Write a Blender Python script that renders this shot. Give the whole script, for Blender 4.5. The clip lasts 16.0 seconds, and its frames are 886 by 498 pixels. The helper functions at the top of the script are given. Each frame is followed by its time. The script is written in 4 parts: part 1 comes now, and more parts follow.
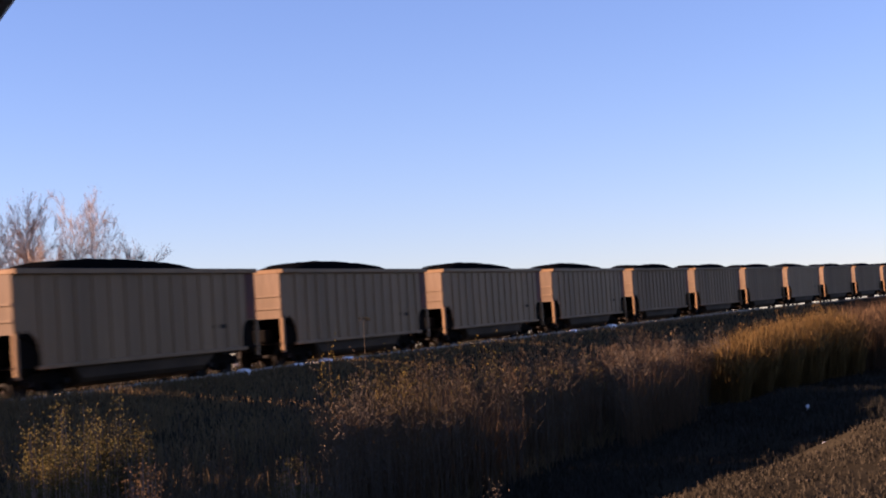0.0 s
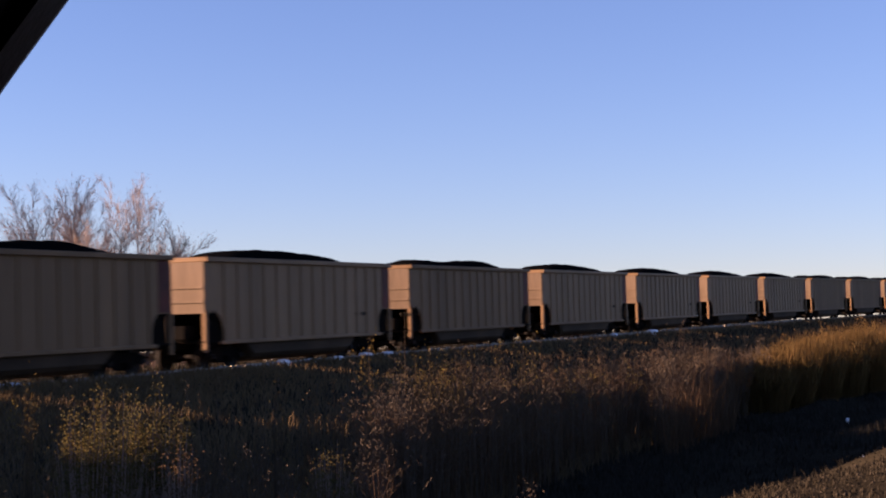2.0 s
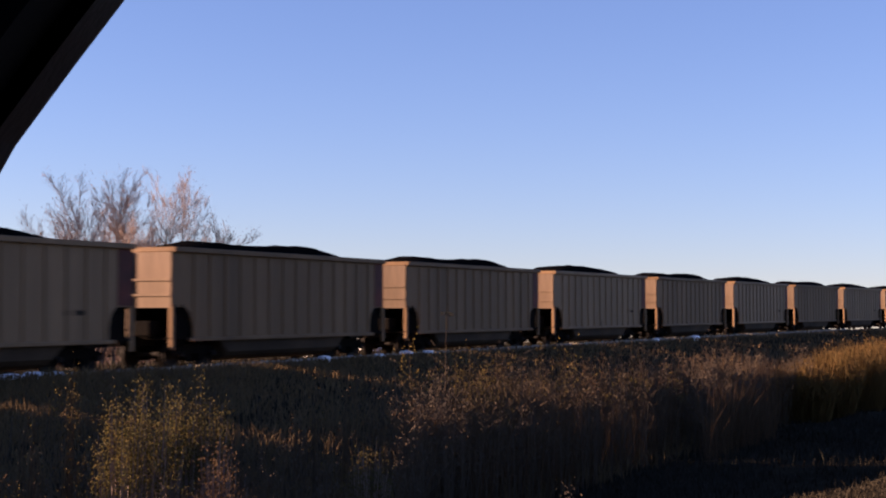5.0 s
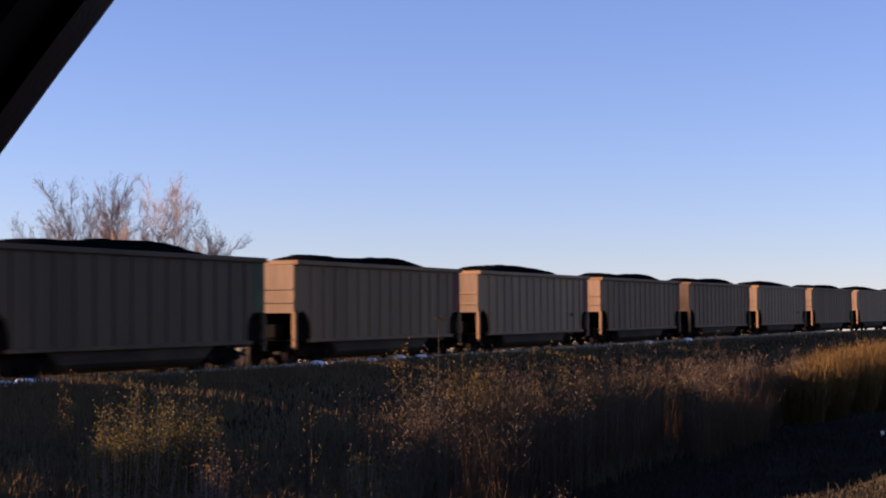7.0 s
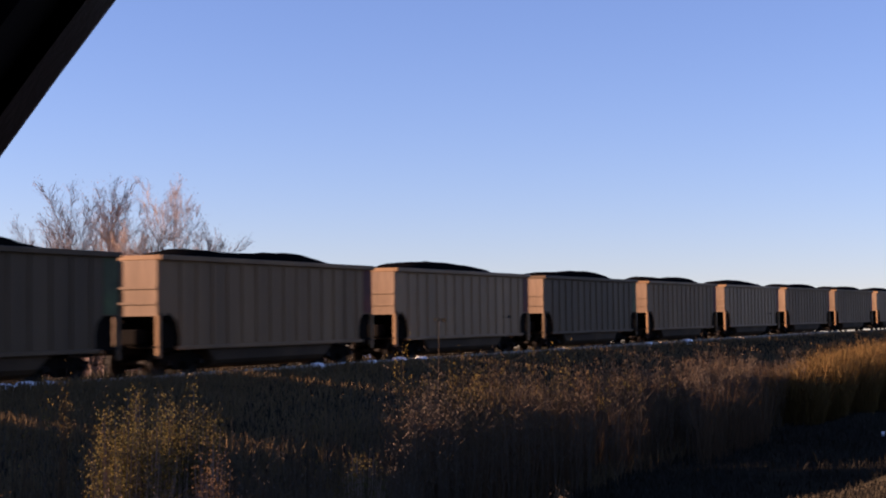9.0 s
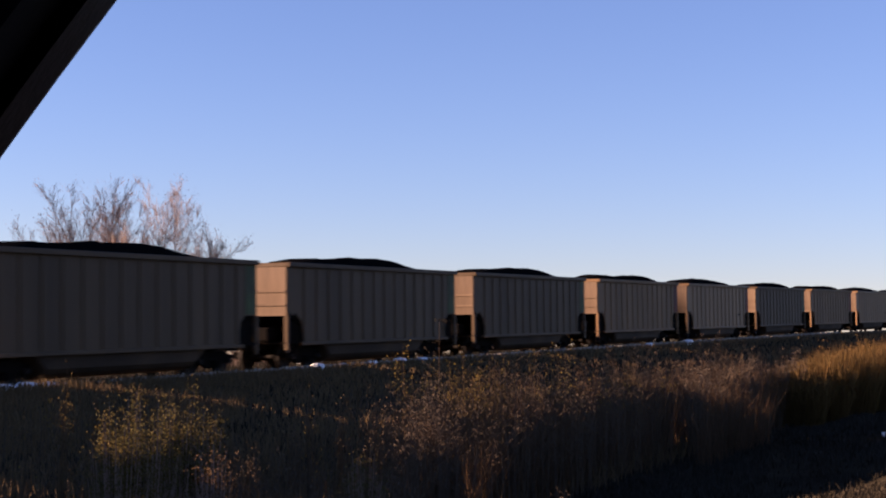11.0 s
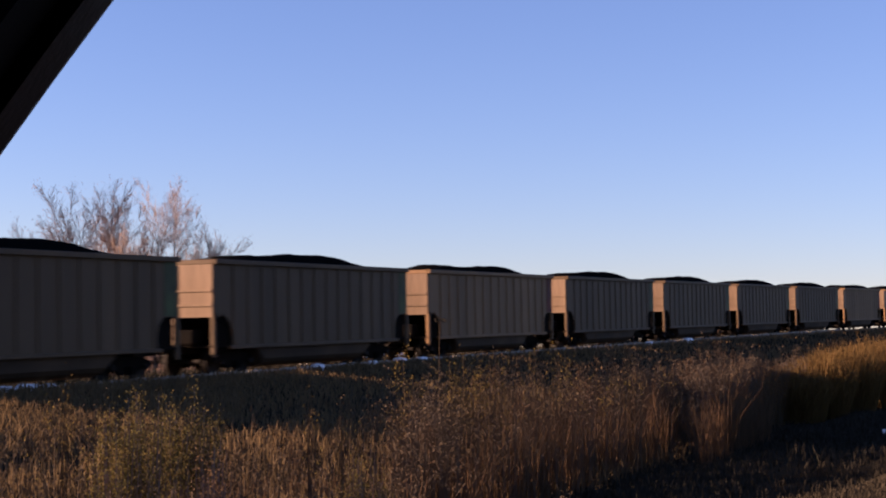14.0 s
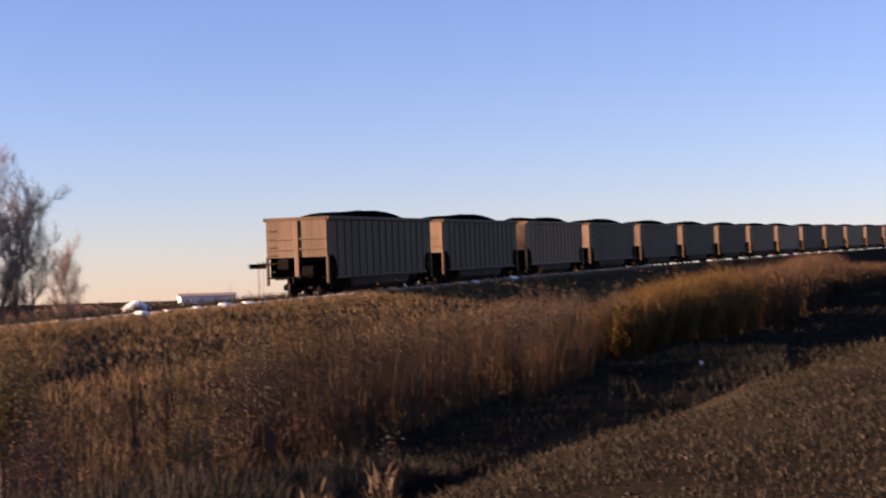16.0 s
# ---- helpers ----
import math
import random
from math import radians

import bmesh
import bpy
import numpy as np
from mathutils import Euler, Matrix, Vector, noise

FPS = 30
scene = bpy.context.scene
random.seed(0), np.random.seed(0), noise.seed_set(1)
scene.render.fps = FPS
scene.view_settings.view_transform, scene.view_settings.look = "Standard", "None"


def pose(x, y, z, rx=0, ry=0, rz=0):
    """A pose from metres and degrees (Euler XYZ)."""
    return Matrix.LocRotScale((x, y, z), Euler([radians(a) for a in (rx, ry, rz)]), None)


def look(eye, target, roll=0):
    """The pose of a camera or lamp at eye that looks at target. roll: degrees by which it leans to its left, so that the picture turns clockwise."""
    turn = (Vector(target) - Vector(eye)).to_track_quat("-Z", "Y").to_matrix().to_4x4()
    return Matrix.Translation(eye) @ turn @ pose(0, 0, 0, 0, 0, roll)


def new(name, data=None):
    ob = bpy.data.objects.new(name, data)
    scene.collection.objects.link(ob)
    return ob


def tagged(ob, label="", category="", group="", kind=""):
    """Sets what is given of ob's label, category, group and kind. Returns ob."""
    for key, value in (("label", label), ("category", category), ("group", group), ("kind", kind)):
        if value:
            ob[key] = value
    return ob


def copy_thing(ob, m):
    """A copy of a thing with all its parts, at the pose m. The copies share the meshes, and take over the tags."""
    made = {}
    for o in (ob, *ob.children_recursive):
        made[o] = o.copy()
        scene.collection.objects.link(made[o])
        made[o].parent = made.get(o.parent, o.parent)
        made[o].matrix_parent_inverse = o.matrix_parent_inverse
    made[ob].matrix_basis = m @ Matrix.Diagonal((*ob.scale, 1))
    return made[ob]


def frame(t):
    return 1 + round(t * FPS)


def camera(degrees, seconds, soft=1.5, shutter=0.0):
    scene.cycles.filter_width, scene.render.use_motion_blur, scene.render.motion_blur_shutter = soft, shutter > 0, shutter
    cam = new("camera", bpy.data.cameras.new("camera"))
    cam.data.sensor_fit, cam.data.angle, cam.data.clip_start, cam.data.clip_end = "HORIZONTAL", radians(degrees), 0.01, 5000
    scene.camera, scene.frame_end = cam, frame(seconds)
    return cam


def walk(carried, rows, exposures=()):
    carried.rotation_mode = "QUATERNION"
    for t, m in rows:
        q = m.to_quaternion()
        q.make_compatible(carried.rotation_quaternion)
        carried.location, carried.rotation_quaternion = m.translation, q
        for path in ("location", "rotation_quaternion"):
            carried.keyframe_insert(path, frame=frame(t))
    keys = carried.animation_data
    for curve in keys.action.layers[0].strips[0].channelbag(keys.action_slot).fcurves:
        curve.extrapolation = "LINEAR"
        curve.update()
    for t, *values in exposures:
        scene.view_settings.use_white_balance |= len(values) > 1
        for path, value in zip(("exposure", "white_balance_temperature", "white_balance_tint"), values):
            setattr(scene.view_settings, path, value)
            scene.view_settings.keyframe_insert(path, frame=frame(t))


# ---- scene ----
# camera: hand-held from a parked car, long lens, almost no change of place
EYE_Z = 1.81
CLIP = 16.0
cam = camera(31.73, CLIP, soft=2.0, shutter=0.45)
# seconds, heading (degrees from +x), pitch, roll, sideways shift in metres
PATH = [
    (0.0, 19.80, 3.59, -3.26, 0.006), (0.5, 20.04, 3.95, -2.41, 0.003), (1.0, 20.70, 3.81, -0.65, -0.006), (1.5, 21.61, 3.57, -0.40, -0.004),
    (2.0, 21.40, 3.57, -1.01, 0.002), (2.5, 21.71, 3.61, -1.30, 0.007), (3.0, 21.74, 3.80, -0.68, 0.001), (3.5, 23.74, 3.38, 1.59, -0.009),
    (3.8, 23.78, 3.41, 1.48, -0.008), (4.8, 23.13, 3.57, 0.66, -0.003), (5.8, 22.71, 3.62, 0.10, 0.000), (6.0, 22.69, 3.67, 0.09, -0.0015),
    (6.5, 22.65, 3.73, 0.05, 0.000), (7.0, 22.70, 3.73, 0.13, 0.000), (7.5, 22.61, 3.72, 0.09, 0.000), (8.0, 22.63, 3.72, -0.04, 0.000),
    (8.5, 22.67, 3.81, -0.10, 0.000), (9.0, 22.70, 3.79, -0.04, 0.000), (10.2, 22.71, 3.80, -0.04, 0.000), (11.5, 22.72, 3.82, -0.04, 0.000),
    (12.0, 22.73, 3.77, -0.04, 0.000), (12.5, 22.73, 3.83, -0.15, 0.000), (13.0, 22.74, 3.85, -0.20, 0.000), (13.5, 22.77, 3.85, -0.14, 0.000),
    (14.0, 22.70, 3.80, -0.35, 0.001), (14.5, 22.70, 3.86, -0.41, 0.003), (14.6, 23.34, 3.95, -0.24, 0.012), (14.7, 25.64, 3.51, 0.52, 0.017),
    (14.8, 28.48, 3.78, 0.69, 0.018), (14.9, 28.94, 4.41, 2.27, 0.018), (15.0, 27.75, 3.51, 4.01, 0.020), (15.1, 26.44, 3.19, 3.62, 0.030),
    (15.2, 26.24, 3.40, 3.49, 0.032), (15.3, 23.85, 3.33, 2.78, 0.036), (15.4, 20.61, 2.86, 1.20, 0.045), (15.5, 19.87, 2.86, 0.47, 0.050),
    (15.6, 18.99, 2.74, -0.26, 0.050), (15.8, 17.66, 2.09, -1.33, 0.050), (16.0, 16.36, 1.56, -1.70, 0.050)]


def ahead(heading, pitch):
    a, e = radians(heading), radians(pitch)
    return Vector((math.cos(a) * math.cos(e), math.sin(a) * math.cos(e), math.sin(e)))


SIDE = Vector((math.sin(radians(24)), -math.cos(radians(24)), 0))
rows = []
for t, heading, pitch, roll, shift in PATH:
    eye = Vector((0, 0, EYE_Z)) + SIDE * shift
    rows.append((t, look(eye, eye + ahead(heading, pitch) * 10, roll)))
walk(cam, rows, exposures=((0.0, 2.24, 6350, 49), (0.4, 2.05, 6350, 49), (CLIP, 2.05, 6350, 49)))

# ---- light: low autumn sun behind the train ----
SUN_EL, SUN_AZ = 10.4, -24.0  # degrees; azimuth clockwise from +y
world = bpy.data.worlds.new("world")
scene.world = world
world.use_nodes = True
wn = world.node_tree
for n in list(wn.nodes):
    wn.nodes.remove(n)
sky = wn.nodes.new("ShaderNodeTexSky")
sky.sky_type = "NISHITA"
sky.sun_disc = False
sky.sun_elevation, sky.sun_rotation = radians(SUN_EL), radians(SUN_AZ)
sky.air_density, sky.dust_density, sky.ozone_density = 1.0, 0.0, 3.7
bg = wn.nodes.new("ShaderNodeBackground")
bg.inputs["Strength"].default_value = 0.0495
wo = wn.nodes.new("ShaderNodeOutputWorld")
wn.links.new(sky.outputs[0], bg.inputs[0])
wn.links.new(bg.outputs[0], wo.inputs[0])

sun_data = bpy.data.lights.new("sun", "SUN")
sun_data.energy, sun_data.angle, sun_data.color = 5.0, radians(0.53), (1.0, 0.78, 0.44)
sun = new("sun", sun_data)
towards = Vector((-math.sin(radians(SUN_AZ)) * math.cos(radians(SUN_EL)), -math.cos(radians(SUN_AZ)) * math.cos(radians(SUN_EL)), -math.sin(radians(SUN_EL))))
sun.matrix_world = look((0, 0, 60), Vector((0, 0, 60)) + towards)


# ---- materials ----
def material(name, base, rough=0.7, metal=0.0, scale=3.0, vary=0.25, fine=40.0, bump=0.15, island=0.0, each=0.0, glow_through=0.0, tint=None, streak=False, spec=0.1):
    """A procedural surface: base colour with a coarse and a fine noise, optional change from piece to piece, bump, and light through thin leaves."""
    m = bpy.data.materials.new(name)
    m.use_nodes = True
    nt = m.node_tree
    b = nt.nodes["Principled BSDF"]
    b.inputs["Roughness"].default_value, b.inputs["Metallic"].default_value = rough, metal
    b.inputs["Specular IOR Level"].default_value = spec
    tc = nt.nodes.new("ShaderNodeTexCoord")
    mp = nt.nodes.new("ShaderNodeMapping")
    nt.links.new(tc.outputs["Object"], mp.inputs[0])
    if streak:
        mp.inputs["Scale"].default_value = (1.0, 1.0, 0.12)
    n1 = nt.nodes.new("ShaderNodeTexNoise")
    n1.inputs["Scale"].default_value, n1.inputs["Detail"].default_value = scale, 5
    n2 = nt.nodes.new("ShaderNodeTexNoise")
    n2.inputs["Scale"].default_value, n2.inputs["Detail"].default_value = fine, 3
    for n in (n1, n2):
        nt.links.new(mp.outputs[0], n.inputs["Vector"])
    add = nt.nodes.new("ShaderNodeMath")
    add.operation = "ADD"
    nt.links.new(n1.outputs[0], add.inputs[0])
    nt.links.new(n2.outputs[0], add.inputs[1])
    ramp = nt.nodes.new("ShaderNodeMapRange")
    ramp.inputs["From Min"].default_value, ramp.inputs["From Max"].default_value = 0.6, 1.4
    ramp.inputs["To Min"].default_value, ramp.inputs["To Max"].default_value = 1 - vary, 1 + vary
    nt.links.new(add.outputs[0], ramp.inputs[0])
    value = ramp.outputs[0]
    for amount, kind in ((island, "ShaderNodeNewGeometry"), (each, "ShaderNodeObjectInfo")):
        if amount:
            g = nt.nodes.new(kind)
            r = nt.nodes.new("ShaderNodeMapRange")
            r.inputs["To Min"].default_value, r.inputs["To Max"].default_value = 1 - amount, 1 + amount
            nt.links.new(g.outputs["Random Per Island" if kind.endswith("Geometry") else "Random"], r.inputs[0])
            x = nt.nodes.new("ShaderNodeMath")
            x.operation = "MULTIPLY"
            nt.links.new(value, x.inputs[0])
            nt.links.new(r.outputs[0], x.inputs[1])
            value = x.outputs[0]
    colour = None
    if tint:
        mix = nt.nodes.new("ShaderNodeMix")
        mix.data_type = "RGBA"
        mix.inputs["A"].default_value, mix.inputs["B"].default_value = (*base, 1), (*tint, 1)
        if island:
            g = nt.nodes.new("ShaderNodeNewGeometry")
            nt.links.new(g.outputs["Random Per Island"], mix.inputs["Factor"])
        else:
            n3 = nt.nodes.new("ShaderNodeTexNoise")
            n3.inputs["Scale"].default_value, n3.inputs["Detail"].default_value = scale * 0.6, 6
            nt.links.new(mp.outputs[0], n3.inputs["Vector"])
            r3 = nt.nodes.new("ShaderNodeMapRange")
            r3.inputs["From Min"].default_value, r3.inputs["From Max"].default_value = 0.4, 0.65
            nt.links.new(n3.outputs[0], r3.inputs[0])
            nt.links.new(r3.outputs[0], mix.inputs["Factor"])
        colour = mix.outputs["Result"]
    vm = nt.nodes.new("ShaderNodeVectorMath")
    vm.operation = "SCALE"
    if colour:
        nt.links.new(colour, vm.inputs[0])
    else:
        vm.inputs[0].default_value = base
    nt.links.new(value, vm.inputs["Scale"])
    nt.links.new(vm.outputs[0], b.inputs["Base Color"])
    if bump:
        bp = nt.nodes.new("ShaderNodeBump")
        bp.inputs["Strength"].default_value, bp.inputs["Distance"].default_value = bump, 0.02
        nt.links.new(n2.outputs[0], bp.inputs["Height"])
        nt.links.new(bp.outputs[0], b.inputs["Normal"])
    if glow_through:
        tr = nt.nodes.new("ShaderNodeBsdfTranslucent")
        nt.links.new(vm.outputs[0], tr.inputs[0])
        ms = nt.nodes.new("ShaderNodeMixShader")
        ms.inputs[0].default_value = glow_through
        out = nt.nodes["Material Output"]
        nt.links.new(b.outputs[0], ms.inputs[1])
        nt.links.new(tr.outputs[0], ms.inputs[2])
        nt.links.new(ms.outputs[0], out.inputs[0])
    return m


M_TAUPE = material("taupe_aluminium", (0.19, 0.108, 0.053), 0.55, 0.0, 0.8, 0.14, 9.0, 0.1, each=0.08, tint=(0.13, 0.076, 0.039), streak=True)
M_GREY = material("grey_aluminium", (0.088, 0.056, 0.031), 0.55, 0.0, 0.8, 0.16, 9.0, 0.1, each=0.08, tint=(0.063, 0.041, 0.024), streak=True)
M_PALE = material("pale_aluminium", (0.22, 0.128, 0.065), 0.5, 0.0, 0.8, 0.14, 9.0, 0.1, each=0.08, tint=(0.165, 0.097, 0.05), streak=True)
# end faces toned apart from the sides, sunlit brightness put into the colour
M_END = material("sooty_end_sheet", (0.15, 0.1, 0.065), 0.65, 0.0, 1.2, 0.25, 9.0, 0.1, each=0.18, tint=(0.095, 0.063, 0.041), streak=True)
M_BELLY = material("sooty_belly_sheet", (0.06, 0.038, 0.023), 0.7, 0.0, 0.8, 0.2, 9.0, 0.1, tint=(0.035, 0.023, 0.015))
M_RED = material("faded_red_paint", (0.12, 0.03, 0.022), 0.6, 0.0, 2.0, 0.3, 30.0, 0.1, tint=(0.075, 0.028, 0.022))
M_GREEN = material("faded_green_paint", (0.06, 0.085, 0.035), 0.6, 0.0, 2.0, 0.3, 30.0, 0.1, tint=(0.05, 0.055, 0.03))
# grimy steel and wheels set near black, underbody shade put into the colour
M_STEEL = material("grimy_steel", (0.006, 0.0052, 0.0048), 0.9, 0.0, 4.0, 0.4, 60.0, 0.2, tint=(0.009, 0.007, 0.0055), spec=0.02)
M_WHEEL = material("wheel_steel", (0.016, 0.013, 0.011), 0.7, 0.2, 6.0, 0.3, 60.0, 0.15)
M_MARK = material("dark_lettering_paint", (0.035, 0.026, 0.018), 0.95, 0.0, 5.0, 0.3, 60.0, 0.0)
M_COAL = material("black_coal", (0.004, 0.004, 0.0042), 1.0, 0.0, 6.0, 0.5, 30.0, 0.6, spec=0.0)
M_RAIL = material("worn_rail_steel", (0.12, 0.088, 0.06), 0.6, 0.4, 5.0, 0.25, 60.0, 0.1)
M_TIE = material("creosoted_timber", (0.04, 0.032, 0.026), 0.85, 0.0, 4.0, 0.35, 50.0, 0.4, each=0.3)
M_BALLAST = material("grey_ballast", (0.12, 0.088, 0.058), 0.9, 0.0, 0.9, 0.3, 18.0, 0.9, tint=(0.2, 0.155, 0.11), spec=0.0)
M_LIMESTONE = material("pale_limestone", (0.46, 0.39, 0.3), 0.85, 0.0, 4.0, 0.25, 30.0, 0.3, island=0.4, tint=(0.2, 0.16, 0.115), spec=0.1)
M_GROUND = material("dry_soil_and_litter", (0.034, 0.027, 0.017), 0.95, 0.0, 0.5, 0.4, 14.0, 0.8, tint=(0.02, 0.0165, 0.011), spec=0.0)
M_STONE = material("roadside_stone", (0.055, 0.041, 0.027), 0.9, 0.0, 4.0, 0.3, 40.0, 0.3, island=0.5, tint=(0.022, 0.017, 0.011))
M_GRASS = material("dry_brown_grass", (0.165, 0.112, 0.053), 0.8, 0.0, 0.6, 0.25, 10.0, 0.0, island=0.35, glow_through=0.4, tint=(0.065, 0.044, 0.025), spec=0.05)
M_STALK = material("dry_weed_stalk", (0.118, 0.083, 0.05), 0.8, 0.0, 2.0, 0.25, 20.0, 0.0, island=0.2, glow_through=0.25, tint=(0.055, 0.039, 0.026), spec=0.05)
M_PALEWEED = material("pale_grey_weed", (0.115, 0.088, 0.064), 0.8, 0.0, 2.0, 0.25, 20.0, 0.0, island=0.2, glow_through=0.3, tint=(0.08, 0.06, 0.043), spec=0.05)
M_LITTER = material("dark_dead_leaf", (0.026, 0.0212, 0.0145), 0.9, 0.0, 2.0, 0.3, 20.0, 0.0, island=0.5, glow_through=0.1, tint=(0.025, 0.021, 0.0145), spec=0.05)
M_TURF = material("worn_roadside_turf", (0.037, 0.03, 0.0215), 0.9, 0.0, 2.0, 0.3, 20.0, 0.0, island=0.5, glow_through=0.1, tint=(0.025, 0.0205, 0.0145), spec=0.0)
# paler copy of the ditch grass, the bank's sunlit brightness put into it
M_BANKGRASS = material("pale_bank_grass", (0.18, 0.122, 0.058), 0.8, 0.0, 0.6, 0.25, 10.0, 0.0, island=0.35, glow_through=0.4, tint=(0.1, 0.066, 0.035), spec=0.05)
M_RUSSET = material("russet_weed", (0.128, 0.074, 0.04), 0.8, 0.0, 1.0, 0.25, 15.0, 0.0, island=0.2, glow_through=0.4, tint=(0.053, 0.035, 0.02), spec=0.05)
M_GOLD = material("golden_grass", (0.165, 0.105, 0.036), 0.75, 0.0, 1.0, 0.25, 15.0, 0.0, island=0.3, glow_through=0.6, tint=(0.11, 0.062, 0.023), spec=0.05)
M_YELLOW = material("yellow_leaf", (0.26, 0.17, 0.035), 0.7, 0.0, 4.0, 0.2, 30.0, 0.0, island=0.45, glow_through=0.45, tint=(0.13, 0.1, 0.028), spec=0.05)
M_SHRUB = material("yellow_green_leaf", (0.118, 0.084, 0.026), 0.7, 0.0, 3.0, 0.25, 30.0, 0.0, island=0.2, glow_through=0.4, tint=(0.055, 0.05, 0.019), spec=0.05)
M_YELLOWING = material("yellowing_leaf", (0.12, 0.08, 0.025), 0.75, 0.0, 3.0, 0.25, 30.0, 0.0, island=0.2, glow_through=0.4, tint=(0.055, 0.041, 0.018), spec=0.05)
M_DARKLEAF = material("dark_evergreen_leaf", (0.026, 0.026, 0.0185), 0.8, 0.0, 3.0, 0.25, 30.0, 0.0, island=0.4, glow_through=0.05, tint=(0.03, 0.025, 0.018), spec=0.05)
M_BARK = material("grey_brown_bark", (0.16, 0.115, 0.09), 0.9, 0.0, 5.0, 0.3, 40.0, 0.4)
M_TWIG = material("brown_bare_twig", (0.22, 0.165, 0.14), 0.85, 0.0, 2.0, 0.2, 20.0, 0.0, island=0.3)
M_DEADLEAF = material("withered_leaf", (0.125, 0.078, 0.056), 0.8, 0.0, 3.0, 0.2, 20.0, 0.0, island=0.4, glow_through=0.35, tint=(0.165, 0.11, 0.085), spec=0.05)
M_WHITE = material("white_paint", (0.80, 0.79, 0.76), 0.5, 0.0, 2.0, 0.08, 20.0, 0.05)
M_ROOF = material("rusty_roof_sheet", (0.30, 0.22, 0.17), 0.6, 0.2, 1.5, 0.3, 20.0, 0.1)
M_POLE = material("weathered_pole_timber", (0.15, 0.12, 0.10), 0.9, 0.0, 3.0, 0.3, 40.0, 0.3)
M_TRIM = material("black_car_trim", (0.002, 0.002, 0.0022), 0.8, 0.0, 20.0, 0.1, 200.0, 0.02)
M_SEAL = material("grey_window_seal", (0.02, 0.02, 0.023), 0.45, 0.0, 20.0, 0.15, 200.0, 0.05)
M_SKIN = material("grey_door_skin", (0.22, 0.22, 0.23), 0.5, 0.0, 8.0, 0.12, 90.0, 0.03)
M_GLASS = material("dark_car_glass", (0.02, 0.022, 0.025), 0.1, 0.0, 3.0, 0.1, 30.0, 0.0)


# ---- mesh building ----
class Shape:
    """Collects corners and faces of one mesh."""

    def __init__(self):
        self.v, self.f = [], []

    def add(self, points, faces):
        o = len(self.v)
        self.v += [tuple(p) for p in points]
        self.f += [tuple(i + o for i in f) for f in faces]

    def box(self, x0, x1, y0, y1, z0, z1, b=0.0):
        """A box with chamfered edges of width b."""
        c = [((x0 + x1) / 2), ((y0 + y1) / 2), ((z0 + z1) / 2)]
        h = [abs(x1 - x0) / 2, abs(y1 - y0) / 2, abs(z1 - z0) / 2]
        if b <= 0:
            p = [(c[0] + sx * h[0], c[1] + sy * h[1], c[2] + sz * h[2]) for sx in (-1, 1) for sy in (-1, 1) for sz in (-1, 1)]
            self.add(p, [(0, 1, 3, 2), (4, 6, 7, 5), (0, 4, 5, 1), (2, 3, 7, 6), (0, 2, 6, 4), (1, 5, 7, 3)])
            return
        b = min(b, min(h) * 0.8)
        p, at = [], {}
        for s in ((a, d, e) for a in (-1, 1) for d in (-1, 1) for e in (-1, 1)):
            for axis in range(3):
                at[s, axis] = len(p)
                p.append(tuple(c[i] + s[i] * (h[i] - (0 if i == axis else b)) for i in range(3)))
        faces = []

        def face(idx):
            q = [Vector(p[i]) for i in idx]
            n = (q[1] - q[0]).cross(q[2] - q[0])
            mid = sum(q, Vector()) / len(q) - Vector(c)
            faces.append(tuple(idx) if n.dot(mid) > 0 else tuple(reversed(idx)))
        for axis in range(3):
            i, j = [k for k in range(3) if k != axis]
            for s in (-1, 1):
                loop = []
                for a, d in ((-1, -1), (1, -1), (1, 1), (-1, 1)):
                    k = [0, 0, 0]
                    k[axis], k[i], k[j] = s, a, d
                    loop.append(at[tuple(k), axis])
                face(loop)
            for a in (-1, 1):
                for d in (-1, 1):
                    k0, k1 = [0, 0, 0], [0, 0, 0]
                    k0[i], k0[j], k0[axis] = a, d, -1
                    k1[i], k1[j], k1[axis] = a, d, 1
                    face([at[tuple(k0), i], at[tuple(k1), i], at[tuple(k1), j], at[tuple(k0), j]])
        for s in ((a, d, e) for a in (-1, 1) for d in (-1, 1) for e in (-1, 1)):
            face([at[s, 0], at[s, 1], at[s, 2]])
        self.add(p, faces)

    def prism(self, outline, axis, lo, hi):
        """An outline (pairs) pushed along an axis (0, 1, 2) from lo to hi."""
        n = len(outline)
        p = []
        for w in (lo, hi):
            for a, b in outline:
                q = [a, b]
                q.insert(axis, w)
                p.append(q)
        self.add(p, [tuple(range(n)), tuple(range(2 * n - 1, n - 1, -1))] + [(i, i + n, (i + 1) % n + n, (i + 1) % n) for i in range(n)])

    def tube(self, a, b, r0, r1=None, sides=6, caps=True):
        a, b = Vector(a), Vector(b)
        r1 = r0 if r1 is None else r1
        d = (b - a).normalized()
        u = d.orthogonal().normalized()
        w = d.cross(u)
        p = []
        for q, r in ((a, r0), (b, r1)):
            for i in range(sides):
                t = 2 * math.pi * i / sides
                p.append(q + (u * math.cos(t) + w * math.sin(t)) * r)
        f = [(i, (i + 1) % sides, (i + 1) % sides + sides, i + sides) for i in range(sides)]
        if caps:
            f += [tuple(range(sides - 1, -1, -1)), tuple(range(sides, 2 * sides))]
        self.add(p, f)

